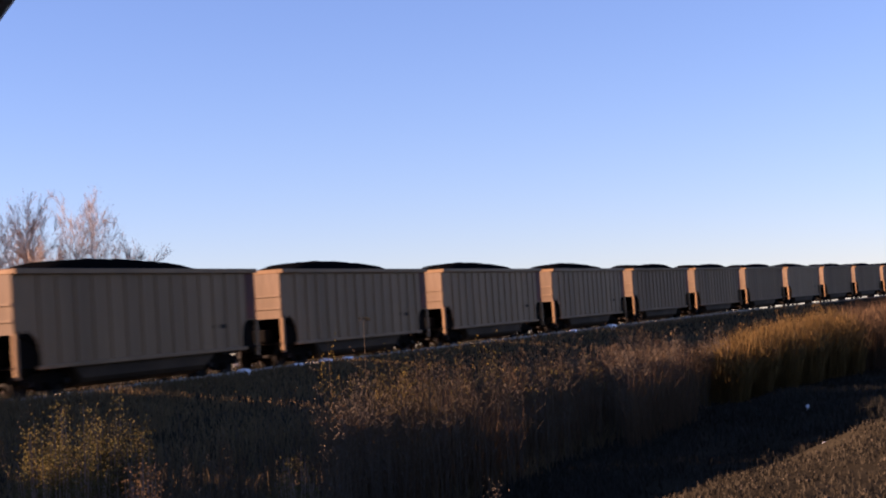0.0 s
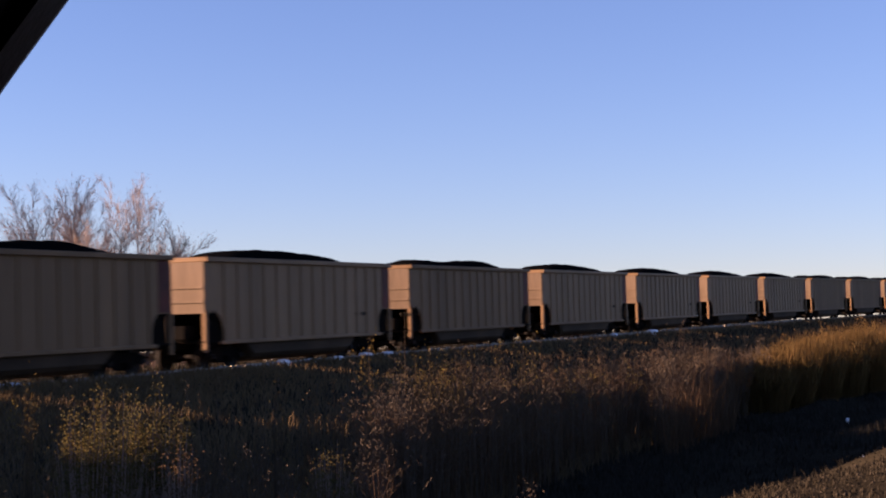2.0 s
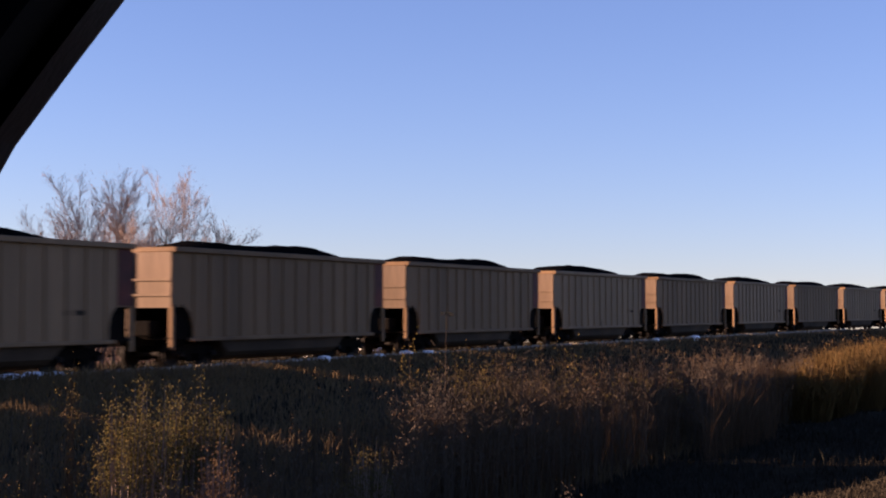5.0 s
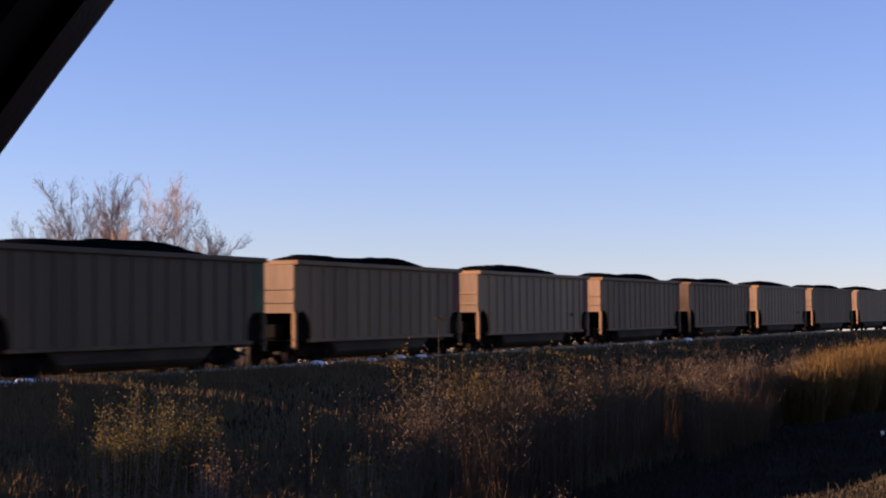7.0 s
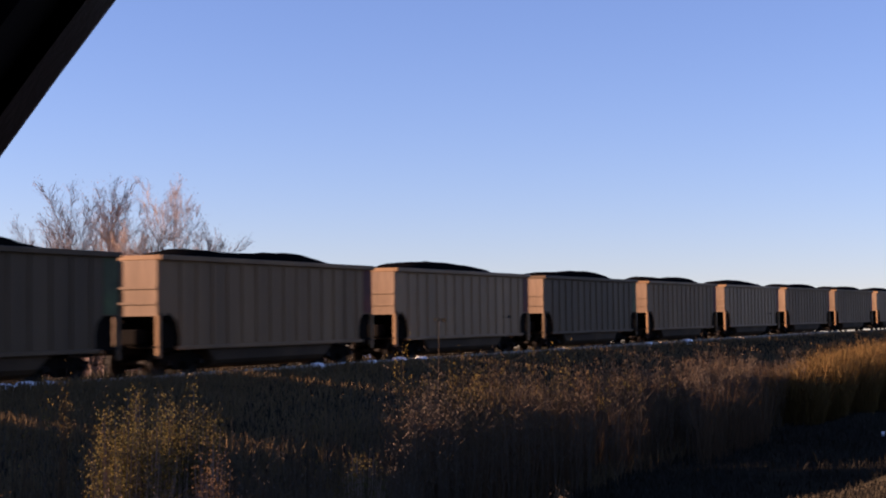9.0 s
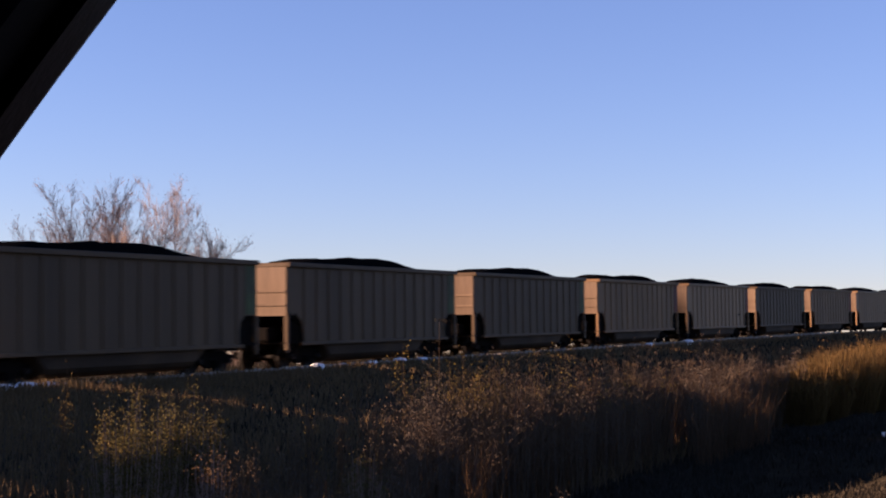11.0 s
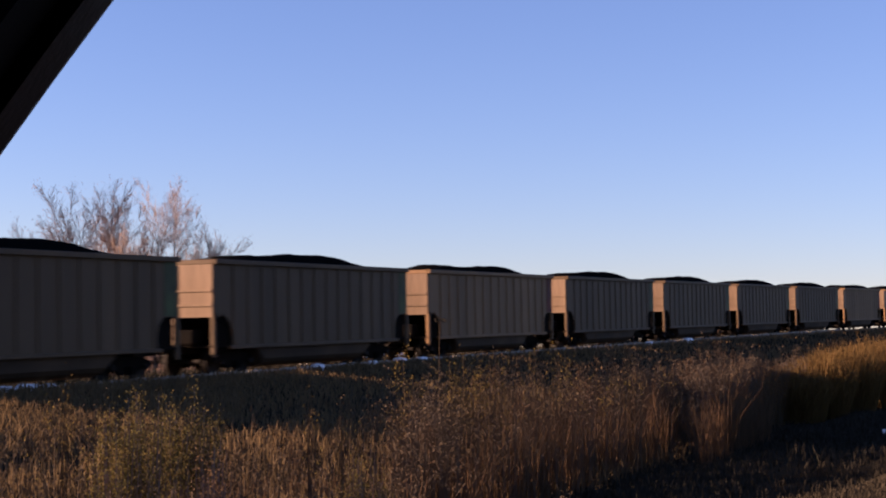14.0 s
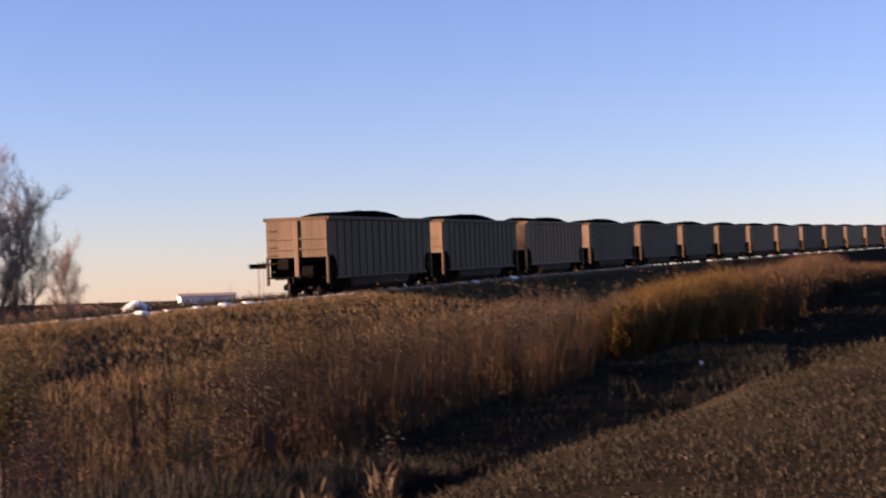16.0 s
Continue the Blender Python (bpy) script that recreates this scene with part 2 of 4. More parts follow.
    def disc_profile(self, centre, axis, profile, sides=20):
        """A body turned round an axis; profile: (along, radius)."""
        p, n = [], len(profile)
        for i in range(sides):
            t = 2 * math.pi * i / sides
            for along, r in profile:
                q = [r * math.cos(t), r * math.sin(t)]
                q.insert(axis, along)
                p.append([q[k] + centre[k] for k in range(3)])
        f = []
        for i in range(sides):
            j = (i + 1) % sides
            f += [(i * n + k, i * n + k + 1, j * n + k + 1, j * n + k) for k in range(n - 1)]
        self.add(p, f)

    def mesh(self, name, *materials, smooth=False):
        me = bpy.data.meshes.new(name)
        me.from_pydata(self.v, [], self.f)
        for m in materials:
            me.materials.append(m)
        if smooth:
            me.polygons.foreach_set("use_smooth", [True] * len(me.polygons))
        me.update()
        return me


def part(name, shape, mat, parent, label="", smooth=False, m=None):
    ob = new(name, shape.mesh(name, mat, smooth=smooth))
    ob.parent = parent
    if m is not None:
        ob.matrix_basis = m
    if label:
        tagged(ob, label)
    return ob


def again(ob, m):
    """A further part on the same mesh."""
    o = new(ob.name.split(".")[0], ob.data)
    o.parent = ob.parent
    o.matrix_basis = m
    return o


# ---- the lie of the land ----
TRACK_Y, BEND, GRADE = 28.1, 3.13e-4, 0.025  # metres from the eye to the track; the bend of the line ahead


def track_y(x):
    return TRACK_Y - (BEND * x * x if x > 0 else 0.0)


def track_z(x):
    return GRADE * min(620.0, max(-260.0, x))


def track_pose(x):
    slope = -2 * BEND * x if x > 0 else 0.0
    return track_y(x), math.degrees(math.atan(slope))


# across the road shoulder, from its edge: distance and height
SHOULDER = [(-60, 0.1), (-9, 0.28), (-2.5, 0.14), (-0.6, 0.03), (0.0, -0.05), (0.9, -0.4), (2.4, -0.95), (4.2, -1.35), (6.5, -1.45), (60, -1.45)]


def road_edge(x):
    return 5.55 - 0.185 * min(64.0, max(-12.0, x)) + 0.3 * noise.noise((x * 0.35, 2.0, 7.0)) + 0.18 * noise.noise((x * 1.1, 5.0, 1.0))


def ground_z(x, y):
    """The ground: road shoulder, ditch, the bank of the climbing track, the field behind it that falls away."""
    toe = y - track_y(x)  # distance from the track's middle, negative on the near side
    if toe > -2.9:
        z = -0.56
    else:
        d = y - road_edge(x)
        z = SHOULDER[-1][1]
        for (a, za), (b, zb) in zip(SHOULDER, SHOULDER[1:]):
            if d < b:
                z = za + (zb - za) * max(0.0, (d - a) / (b - a))
                break
        if toe > -14.5:
            k = min(1.0, (toe + 14.5) / 10.4)
            z = z + (0.05 - z) * k
            if toe > -3.1:
                z -= 0.61 * (toe + 3.1) / 0.2
    z += track_z(x)
    if toe > 4.0:
        k = min(1.0, (toe - 4.0) / 22.0)
        z += (min(z, -0.6) - z) * k * k * (3 - 2 * k)
    bumps = 0.05 * noise.noise((x * 0.7, y * 0.7, 0)) + 0.06 * noise.noise((x * 0.17, y * 0.17, 3))
    return z + (bumps if abs(toe) > 2.9 else 0.0)


def ticks(*spans):
    out = []
    for a, b, step in spans:
        n = max(1, round((b - a) / step))
        out += [a + (b - a) * i / n for i in range(n)]
    return out + [spans[-1][1]]


xs = ticks((-1500, -200, 130), (-200, -20, 12), (-20, 110, 0.6), (110, 160, 1.2), (160, 320, 5), (320, 640, 20), (640, 2500, 150))
ys = ticks((-900, -60, 120), (-60, -8, 4), (-8, 14, 0.3), (14, 36, 0.7), (36, 80, 4), (80, 240, 16), (240, 2500, 160))
g = Shape()
g.add([(x, y, ground_z(x, y)) for x in xs for y in ys],
      [(i * len(ys) + j, (i + 1) * len(ys) + j, (i + 1) * len(ys) + j + 1, i * len(ys) + j + 1) for i in range(len(xs) - 1) for j in range(len(ys) - 1)])
ground = tagged(new("ground", g.mesh("ground", M_GROUND, smooth=True)), "uneven dry brown soil with leaf litter, a shallow ditch and a road shoulder", "ground", kind="structure")

# ballast bed, with the line's bend
bx = ticks((-260, 0, 20), (0, 320, 2.0), (320, 620, 10))
b = Shape()
BALLAST = [(-3.05, -0.5), (-2.6, 0.1), (-2.25, 0.11), (-1.6, -0.165), (-0.9, -0.185), (0.9, -0.185), (1.75, -0.19), (2.6, -0.56)]
pts = []
for x in bx:
    y, turn = track_pose(x)
    for off, z in BALLAST:
        pts.append((x - off * math.sin(radians(turn)), y + off * math.cos(radians(turn)), track_z(x) + z + 0.03 * noise.noise((x * 1.3, off * 2, 5))))
k = len(BALLAST)
b.add(pts, [(i * k + j, (i + 1) * k + j, (i + 1) * k + j + 1, i * k + j + 1) for i in range(len(bx) - 1) for j in range(k - 1)])
ballast = tagged(new("ballast_bed", b.mesh("ballast_bed", M_BALLAST)), "raised bed of pale grey crushed stone under the track", "track bed", kind="structure")

RAIL = [(-0.075, -0.172), (0.075, -0.172), (0.075, -0.16), (0.012, -0.13), (0.012, -0.045), (0.036, -0.035), (0.036, -0.004), (0.03, 0.0), (-0.03, 0.0), (-0.036, -0.004), (-0.036, -0.035), (-0.012, -0.045), (-0.012, -0.13), (-0.075, -0.16)]
for gauge in (-0.755, 0.755):
    r = Shape()
    n = len(RAIL)
    pts = []
    for x in bx:
        y, turn = track_pose(x)
        s, c = math.sin(radians(turn)), math.cos(radians(turn))
        pts += [(x - (gauge + a) * s, y + (gauge + a) * c, z + track_z(x)) for a, z in RAIL]
    r.add(pts, [(i * n + j, (i + 1) * n + j, (i + 1) * n + (j + 1) % n, i * n + (j + 1) % n) for i in range(len(bx) - 1) for j in range(n)])
    tagged(new("rail", r.mesh("rail", M_RAIL)), "worn steel running rail on timber sleepers", "rail", group="rails of the track", kind="structure")


# ---- the coal train ----
PITCH, LENGTH, HALF, TOP = 16.18, 14.14, 1.6, 3.76
TAIL_AT, SPEED, CARS = 59.18, 20.09, 30  # the tail's place at 15.6 s, metres a second
DRIFT = ((0.0, 0.0), (1.5, 0.0), (3.0, 0.02), (4.5, 0.08), (6.0, 0.1), (7.5, 0.28), (9.0, 0.31), (10.2, 0.23), (11.5, 0.14), (12.8, 0.04), (14.0, -0.03), (15.0, 0.0), (16.0, 0.0))  # metres gained on the steady speed


def coal_load(seed):
    s = Shape()
    nx, ny = 44, 12
    for i in range(nx + 1):
        for j in range(ny + 1):
            x, y = 0.25 + (LENGTH - 0.5) * i / nx, (HALF - 0.1) * (2 * j / ny - 1)
            u = x / LENGTH
            along = min(1, max(0, (u - 0.06) / 0.17)) * min(1, max(0, (0.97 - u) / 0.27))
            across = 1 - abs(y / HALF) ** 2.4
            z = 3.46 + 0.70 * (along ** 0.8) * (0.35 + 0.65 * across) * (0.92 + 0.10 * math.sin(u * 9 + seed))
            z += 0.05 * noise.noise((x * 1.1, y * 1.3, seed * 7)) + 0.03 * noise.noise((x * 4, y * 4, seed))
            s.v.append((x, y, z))
    s.f = [(i * (ny + 1) + j, (i + 1) * (ny + 1) + j, (i + 1) * (ny + 1) + j + 1, i * (ny + 1) + j + 1) for i in range(nx) for j in range(ny)]
    return s


def truck(parent, x):
    """A two-axle freight truck under the car's end."""
    body = Shape()
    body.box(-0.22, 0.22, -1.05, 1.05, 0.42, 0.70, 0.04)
    # block added to close the lit gap beneath the wagon's end
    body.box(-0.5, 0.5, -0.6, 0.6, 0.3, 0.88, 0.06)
    base = part("truck", body, M_STEEL, parent, "grimy cast steel freight truck, underbody shade in its black tone", m=pose(x, 0, 0))
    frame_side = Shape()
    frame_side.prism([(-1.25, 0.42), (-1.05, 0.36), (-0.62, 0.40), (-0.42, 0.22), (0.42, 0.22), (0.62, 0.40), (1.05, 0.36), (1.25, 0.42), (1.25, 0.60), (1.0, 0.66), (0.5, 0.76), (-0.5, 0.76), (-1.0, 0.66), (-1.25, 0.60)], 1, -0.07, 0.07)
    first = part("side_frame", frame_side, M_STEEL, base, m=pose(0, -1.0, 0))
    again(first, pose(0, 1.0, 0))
    spring = Shape()
    spring.disc_profile((0, 0, 0.26), 2, [(0.0, 0.0)] + [(0.03 * k, 0.16 if k % 2 else 0.12) for k in range(8)] + [(0.21, 0.0)], 10)
    s1 = part("spring", spring, M_STEEL, base, m=pose(0, -1.1, 0))
    again(s1, pose(0, 1.1, 0))
    wheels = Shape()
    wheels.tube((0, -1.1, 0), (0, 1.1, 0), 0.075, sides=10)
    for side in (-1, 1):
        wheels.disc_profile((0, side * 0.755, 0), 1, [(-0.07 * side, 0.08), (-0.07 * side, 0.16), (-0.02 * side, 0.20), (-0.02 * side, 0.37), (-0.07 * side, 0.40), (-0.07 * side, 0.485), (-0.04 * side, 0.485), (-0.03 * side, 0.46), (0.07 * side, 0.455), (0.07 * side, 0.40), (0.03 * side, 0.37), (0.03 * side, 0.20), (0.09 * side, 0.15), (0.09 * side, 0.08)], 24)
        wheels.tube((0, side * 1.08, 0), (0, side * 1.2, 0), 0.09, sides=8)
    w = part("wheelset", wheels, M_WHEEL, base, "steel wheelset with a bright tread", m=pose(-0.89, 0, 0.457))
    again(w, pose(0.89, 0, 0.457))
    return base


def coal_car(body_mat, panel_mat, seed, label, lettered=False):
    """An open coal gondola; its origin lies on the rails under its rear end, its front towards +x."""
    car = tagged(new("coal_car"), label, "coal wagon", group="wagons of the coal train")
    car.empty_display_size = 0.5
    L, H = LENGTH, HALF - 0.06
    side = Shape()
    outline = [(0.0, 1.92), (0.72, 1.92), (0.98, 1.72), (1.12, 1.3), (1.12, 0.92), (L - 1.12, 0.92), (L - 1.12, 1.3), (L - 0.98, 1.72), (L - 0.72, 1.92), (L, 1.92), (L, TOP - 0.06), (0, TOP - 0.06)]
    side.prism(outline, 1, -0.02, 0.02)
    s0 = part("side_sheet", side, body_mat, car, m=pose(0, -H + 0.02, 0))
    again(s0, pose(0, H - 0.02, 0))
    rib = Shape()
    rib.box(-0.08, 0.08, -0.04, 0.0, 0.95, TOP - 0.1, 0.035)
    r0 = None
    count = 14
    for i in range(count):
        x = 1.22 + (L - 2.44) * i / (count - 1)
        for s, turn in ((-1, 0), (1, 180)):
            m = pose(x, s * (H + 0.002), 0, 0, 0, turn)
            r0 = part("rib", rib, body_mat, car, m=m) if r0 is None else again(r0, m)
    chord = Shape()
    for s in (-1, 1):
        chord.box(-0.03, L + 0.03, s * HALF - 0.08, s * HALF + 0.08, TOP - 0.16, TOP, 0.02)
    for x in (-0.03, L - 0.11):
        chord.box(x, x + 0.14, -HALF + 0.082, HALF - 0.082, TOP - 0.16, TOP - 0.003, 0.02)
    part("top_chord", chord, body_mat, car)
    sill = Shape()
    sill.box(0.9, L - 0.9, -0.07, 0.06, 0.86, 0.98, 0.02)
    z0 = part("side_sill", sill, body_mat, car, m=pose(0, -H - 0.02, 0))
    again(z0, pose(0, H + 0.02, 0, 0, 0, 0))
    # the belly between the trucks, its shade painted in as a darker colour
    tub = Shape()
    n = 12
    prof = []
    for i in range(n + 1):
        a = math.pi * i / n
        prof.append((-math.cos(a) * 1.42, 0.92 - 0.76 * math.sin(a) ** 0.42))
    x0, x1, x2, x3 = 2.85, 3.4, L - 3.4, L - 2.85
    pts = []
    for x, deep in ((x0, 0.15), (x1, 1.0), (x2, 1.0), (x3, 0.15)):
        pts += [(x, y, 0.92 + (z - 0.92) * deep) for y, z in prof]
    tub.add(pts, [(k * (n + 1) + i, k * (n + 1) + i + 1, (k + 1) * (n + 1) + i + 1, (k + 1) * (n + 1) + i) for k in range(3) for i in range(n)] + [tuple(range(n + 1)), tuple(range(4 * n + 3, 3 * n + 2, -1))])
    part("belly_tub", tub, M_BELLY, car, "rounded belly between the trucks, shade put into its dark tone")
    sills = Shape()
    sills.box(-0.35, L + 0.35, -0.32, 0.32, 0.72, 1.02, 0.03)
    part("centre_sill", sills, M_STEEL, car, "black steel centre sill")
    for x, dirn in ((0.0, 1), (L, -1)):
        end = Shape()
        end.box(-0.02, 0.03, -H + 0.03, H - 0.03, 1.9, TOP - 0.16, 0.0)
        e = part("end_sheet", end, M_END, car, m=pose(x, 0, 0, 0, 0, 0 if dirn > 0 else 180))
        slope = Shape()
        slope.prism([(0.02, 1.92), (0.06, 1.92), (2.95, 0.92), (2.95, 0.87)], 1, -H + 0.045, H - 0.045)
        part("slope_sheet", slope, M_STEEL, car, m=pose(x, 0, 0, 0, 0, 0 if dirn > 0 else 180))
        # dark plates added behind the end openings, standing in for shade there
        shade_plate = Shape()
        shade_plate.box(0.1, 1.25, -0.02, 0.02, 1.0, 1.93)
        g0 = part("end_gusset", shade_plate, M_STEEL, e, m=pose(0, -H + 0.14, 0))
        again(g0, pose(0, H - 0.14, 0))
        # dark web added under the slope sheet to blacken the recess
        shade_web = Shape()
        shade_web.prism([(0.28, 1.0), (2.55, 1.0), (0.28, 1.8)], 1, -0.03, 0.03)
        part("bulkhead_web", shade_web, M_STEEL, car, m=pose(x, 0, 0, 0, 0, 0 if dirn > 0 else 180))
        post = Shape()
        post.box(-0.10, -0.022, -0.11, 0.11, 1.0, TOP - 0.16, 0.015)
        part("end_post", post, M_END, e)
        corner = Shape()
        corner.box(-0.06, 0.09, -0.06, 0.06, 0.62, 1.92, 0.012)
        c0 = part("corner_post", corner, body_mat, e, m=pose(0, -H + 0.02, 0))
        again(c0, pose(0, H - 0.02, 0))
        brace = Shape()
        for z in (2.25, 2.72):
            brace.box(-0.075, -0.022, -H + 0.03, H - 0.03, z, z + 0.07)
        part("end_stiffener", brace, M_END, e)
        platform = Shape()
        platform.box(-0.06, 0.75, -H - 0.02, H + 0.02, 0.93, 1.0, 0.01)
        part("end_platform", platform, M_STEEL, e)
        for k in range(6):
            iron = Shape()
            iron.tube((-0.06, 0, 0), (-0.06, 0.40, 0), 0.016, sides=5)
            iron.tube((0.0, 0.01, 0), (-0.06, 0.01, 0), 0.016, sides=5)
            iron.tube((0.0, 0.39, 0), (-0.06, 0.39, 0), 0.016, sides=5)
            part("grab_iron", iron, body_mat, e, m=pose(-0.02, H - 0.46, 1.25 + 0.38 * k))
        rungs = Shape()
        for dy in (0.1, 0.52):
            rungs.box(dy - 0.02, dy + 0.02, -0.04, 0.0, 0.45, 2.0)
        for k in range(5):
            rungs.tube((0.1, -0.03, 0.5 + 0.34 * k), (0.52, -0.03, 0.5 + 0.34 * k), 0.014, sides=5)
        part("side_ladder", rungs, M_STEEL, e, m=pose(0, -H, 0))
        coupler = Shape()
        coupler.box(-0.78, -0.3, -0.09, 0.09, 0.76, 0.96, 0.03)
        coupler.prism([(-0.86, -0.16), (-0.72, -0.2), (-0.62, -0.1), (-0.62, 0.12), (-0.84, 0.16), (-0.86, 0.06), (-0.76, 0.02), (-0.76, -0.04)], 2, 0.72, 1.0)
        part("coupler", coupler, M_STEEL, e, "black cast steel coupler")
        hose = Shape()
        pts = [(-0.35, 0.35, 0.8), (-0.5, 0.36, 0.55), (-0.66, 0.34, 0.42), (-0.8, 0.3, 0.5)]
        for a, c in zip(pts, pts[1:]):
            hose.tube(a, c, 0.025, sides=6)
        part("air_hose", hose, M_STEEL, e)
    gear = Shape()
    gear.box(-0.16, -0.02, 0.35, 0.95, 1.35, 1.85, 0.05)
    part("brake_wheel_box", gear, M_STEEL, car, "dark steel hand brake housing")
    gear = Shape()
    gear.box(-0.3, 0.3, -0.95, -0.35, 1.02, 1.5, 0.06)
    part("air_reservoir", gear, M_STEEL, car, "dark steel air reservoir on the end platform")
    gear = Shape()
    gear.tube((0.3, -0.5, 1.16), (0.9, -0.5, 1.27), 0.16, sides=12)
    part("brake_cylinder", gear, M_STEEL, car, "dark steel brake cylinder")
    panel = Shape()
    panel.box(L - 0.70, L - 0.01, -0.012, 0.0, 1.95, TOP - 0.17)
    q = part("end_panel", panel, panel_mat, car, "faded painted panel marking the rotary end", m=pose(0, -H - 0.002, 0))
    again(q, pose(0, H + 0.014, 0))
    if lettered:
        for dx, w in ((11.0, 0.3), (11.5, 0.42)):
            bar = Shape()
            bar.box(0, w, -0.004, 0.0, -0.07, 0.07)
            part("lettering", bar, M_MARK, car, "small bar of dark lettering", m=pose(dx, -H - 0.001, 1.75))
    part("coal_load", coal_load(seed), M_COAL, car, "heaped black coal", smooth=True)
    truck(car, 1.95)
    truck(car, L - 1.95)
    return car


FAR = pose(0, 0, 0)
KINDS = [
    coal_car(M_TAUPE, M_RED, 1.0, "dusty taupe ribbed aluminium coal wagon heaped with coal, on the rails"),
    coal_car(M_GREY, M_GREEN, 2.3, "darker grey ribbed coal wagon with green end panel, heaped with coal"),
    coal_car(M_PALE, M_RED, 3.7, "paler dusty ribbed coal wagon with red end panel, heaped with coal", lettered=True),
]
RAKE = (1, 1, 0, 1, 1, 1, 1, 0, 2, 1, 0, 2, 0, 0)  # from the tail on: dark grey, taupe or pale
pick = random.Random(5)
train = []
for i in range(CARS):
    kind = RAKE[i] if i < len(RAKE) else pick.choice([0, 0, 2])
    used = [c for c, _ in train]
    train.append((KINDS[kind] if KINDS[kind] not in used else copy_thing(KINDS[kind], FAR), i))
for kind in KINDS:
    assert kind in [c for c, _ in train]
tagged(train[0][0], "last coal wagon of the train, dusty dark grey, its end sunlit")


# ---- plants ----
def blades(rng, feet, heights, widths, lean, bend_to=None):
    """Grass blades: thin bent strips, one island each. feet: n x 3."""
    n = len(feet)
    az = rng.uniform(0, 2 * np.pi, n)
    tilt = rng.uniform(0.02, lean, n)
    d = np.stack([np.cos(az), np.sin(az), np.zeros(n)], 1)
    if bend_to is not None:
        d = d + np.array(bend_to)
    face = rng.uniform(0, np.pi, n)
    w = np.stack([np.cos(face), np.sin(face), np.zeros(n)], 1) * (widths / 2)[:, None]
    h = heights[:, None]
    up = np.array([0, 0, 1.0])
    mid = feet + d * h * tilt[:, None] * 0.35 + up * h * 0.55
    tip = feet + d * h * tilt[:, None] + up * h * (1 - 0.35 * tilt[:, None] ** 2)
    v = np.stack([feet - w, feet + w, mid - w * 0.8, mid + w * 0.8, tip], 1).reshape(-1, 3)
    o = np.arange(n) * 5
    quads = np.stack([o, o + 1, o + 3, o + 2], 1)
    tris = np.stack([o + 2, o + 3, o + 4], 1)
    return v, quads, tris


def blade_object(name, mat, batches, parent=None):
    vs, faces, o = [], [], 0
    for v, q, t in batches:
        vs.append(v)
        faces += (q + o).tolist() + (t + o).tolist()
        o += len(v)
    me = bpy.data.meshes.new(name)
    me.from_pydata(np.concatenate(vs).tolist(), [], faces)
    me.materials.append(mat)
    ob = new(name, me)
    if parent:
        ob.parent = parent
    return ob


def on_ground(x, y):
    return np.array([(a, b, ground_z(a, b)) for a, b in zip(x, y)])


def belt(rng, n, az0, az1, y0, y1, power=1.0, xmax=150):
    """Places in a wedge of headings and a band of distances from the road."""
    az = np.radians(rng.uniform(az0, az1, n))
    y = y0 + (y1 - y0) * rng.uniform(0, 1, n) ** power
    x = y / np.tan(az)
    keep = (x < xmax) & (y < np.array([track_y(a) for a in x]) - 3.1)
    return x[keep], y[keep]


def clumpy(x, y, scale, cut):
    """True where a slow noise is high: patches and gaps."""
    return np.array([noise.noise((a * scale, b * scale, 11)) > cut for a, b in zip(x, y)])


def weed_stalk(rng, s, leafs, foot, height, twigs=9, leaf=0.03, spread=0.16, stem=0.006, start=0.35):
    """A dry upright weed: stem, short side twigs with small withered leaves."""
    foot = Vector(foot)
    lean = Vector((rng.normal(0, 0.06), rng.normal(0, 0.06), 1)).normalized()
    top = foot + lean * height
    mid = foot + lean * height * 0.5 + Vector((rng.normal(0, 0.02), rng.normal(0, 0.02), 0)) * height
    s.tube(foot, mid, stem, stem * 0.8, 3, False)
    s.tube(mid, top, stem * 0.8, stem * 0.3, 3, False)
    for k in range(twigs):
        u = start + (1 - start) * rng.uniform(0, 1)
        a = foot + (mid - foot) * (u * 2) if u < 0.5 else mid + (top - mid) * (u * 2 - 1)
        az = rng.uniform(0, 2 * math.pi)
        out = Vector((math.cos(az), math.sin(az), rng.uniform(0.5, 1.3))).normalized()
        reach = spread * height * rng.uniform(0.4, 1.0) * (1.25 - u)
        e = a + out * reach
        s.tube(a, e, stem * 0.5, stem * 0.2, 3, False)
        for q in range(3):
            c = a + (e - a) * rng.uniform(0.35, 1.05)
            leaf_quad(rng, leafs, c, leaf * rng.uniform(0.6, 1.3))


def leaf_quad(rng, s, c, size):
    n = Vector(rng.normal(0, 1, 3)).normalized()
    u = n.orthogonal().normalized()
    w = n.cross(u)
    c = Vector(c)
    s.add([c - u * size, c - w * size * 0.5, c + u * size, c + w * size * 0.5], [(0, 1, 2, 3)])


rng = np.random.default_rng(4)

# low brown grass over the ditch and bank
batches = []
x, y = belt(rng, 52000, 4, 50, 8.4, 25.5, 1.0)
h = np.where(y > 17, rng.uniform(0.1, 0.3, len(x)), rng.uniform(0.2, 0.6, len(x)))
f = on_ground(x, y)
near = y < 15.5
lower = [blades(rng, f[near], h[near], rng.uniform(0.012, 0.03, near.sum()) * (1 + x[near] / 60), 0.8)]
batches.append(blades(rng, f[~near], h[~near], rng.uniform(0.012, 0.03, (~near).sum()) * (1 + x[~near] / 60), 0.8))
x, y = belt(rng, 16000, 30, 52, 18.5, 25.7, 1.0)
f = on_ground(x, y)
batches.append(blades(rng, f, rng.uniform(0.15, 0.4, len(x)), rng.uniform(0.015, 0.03, len(x)), 0.9))
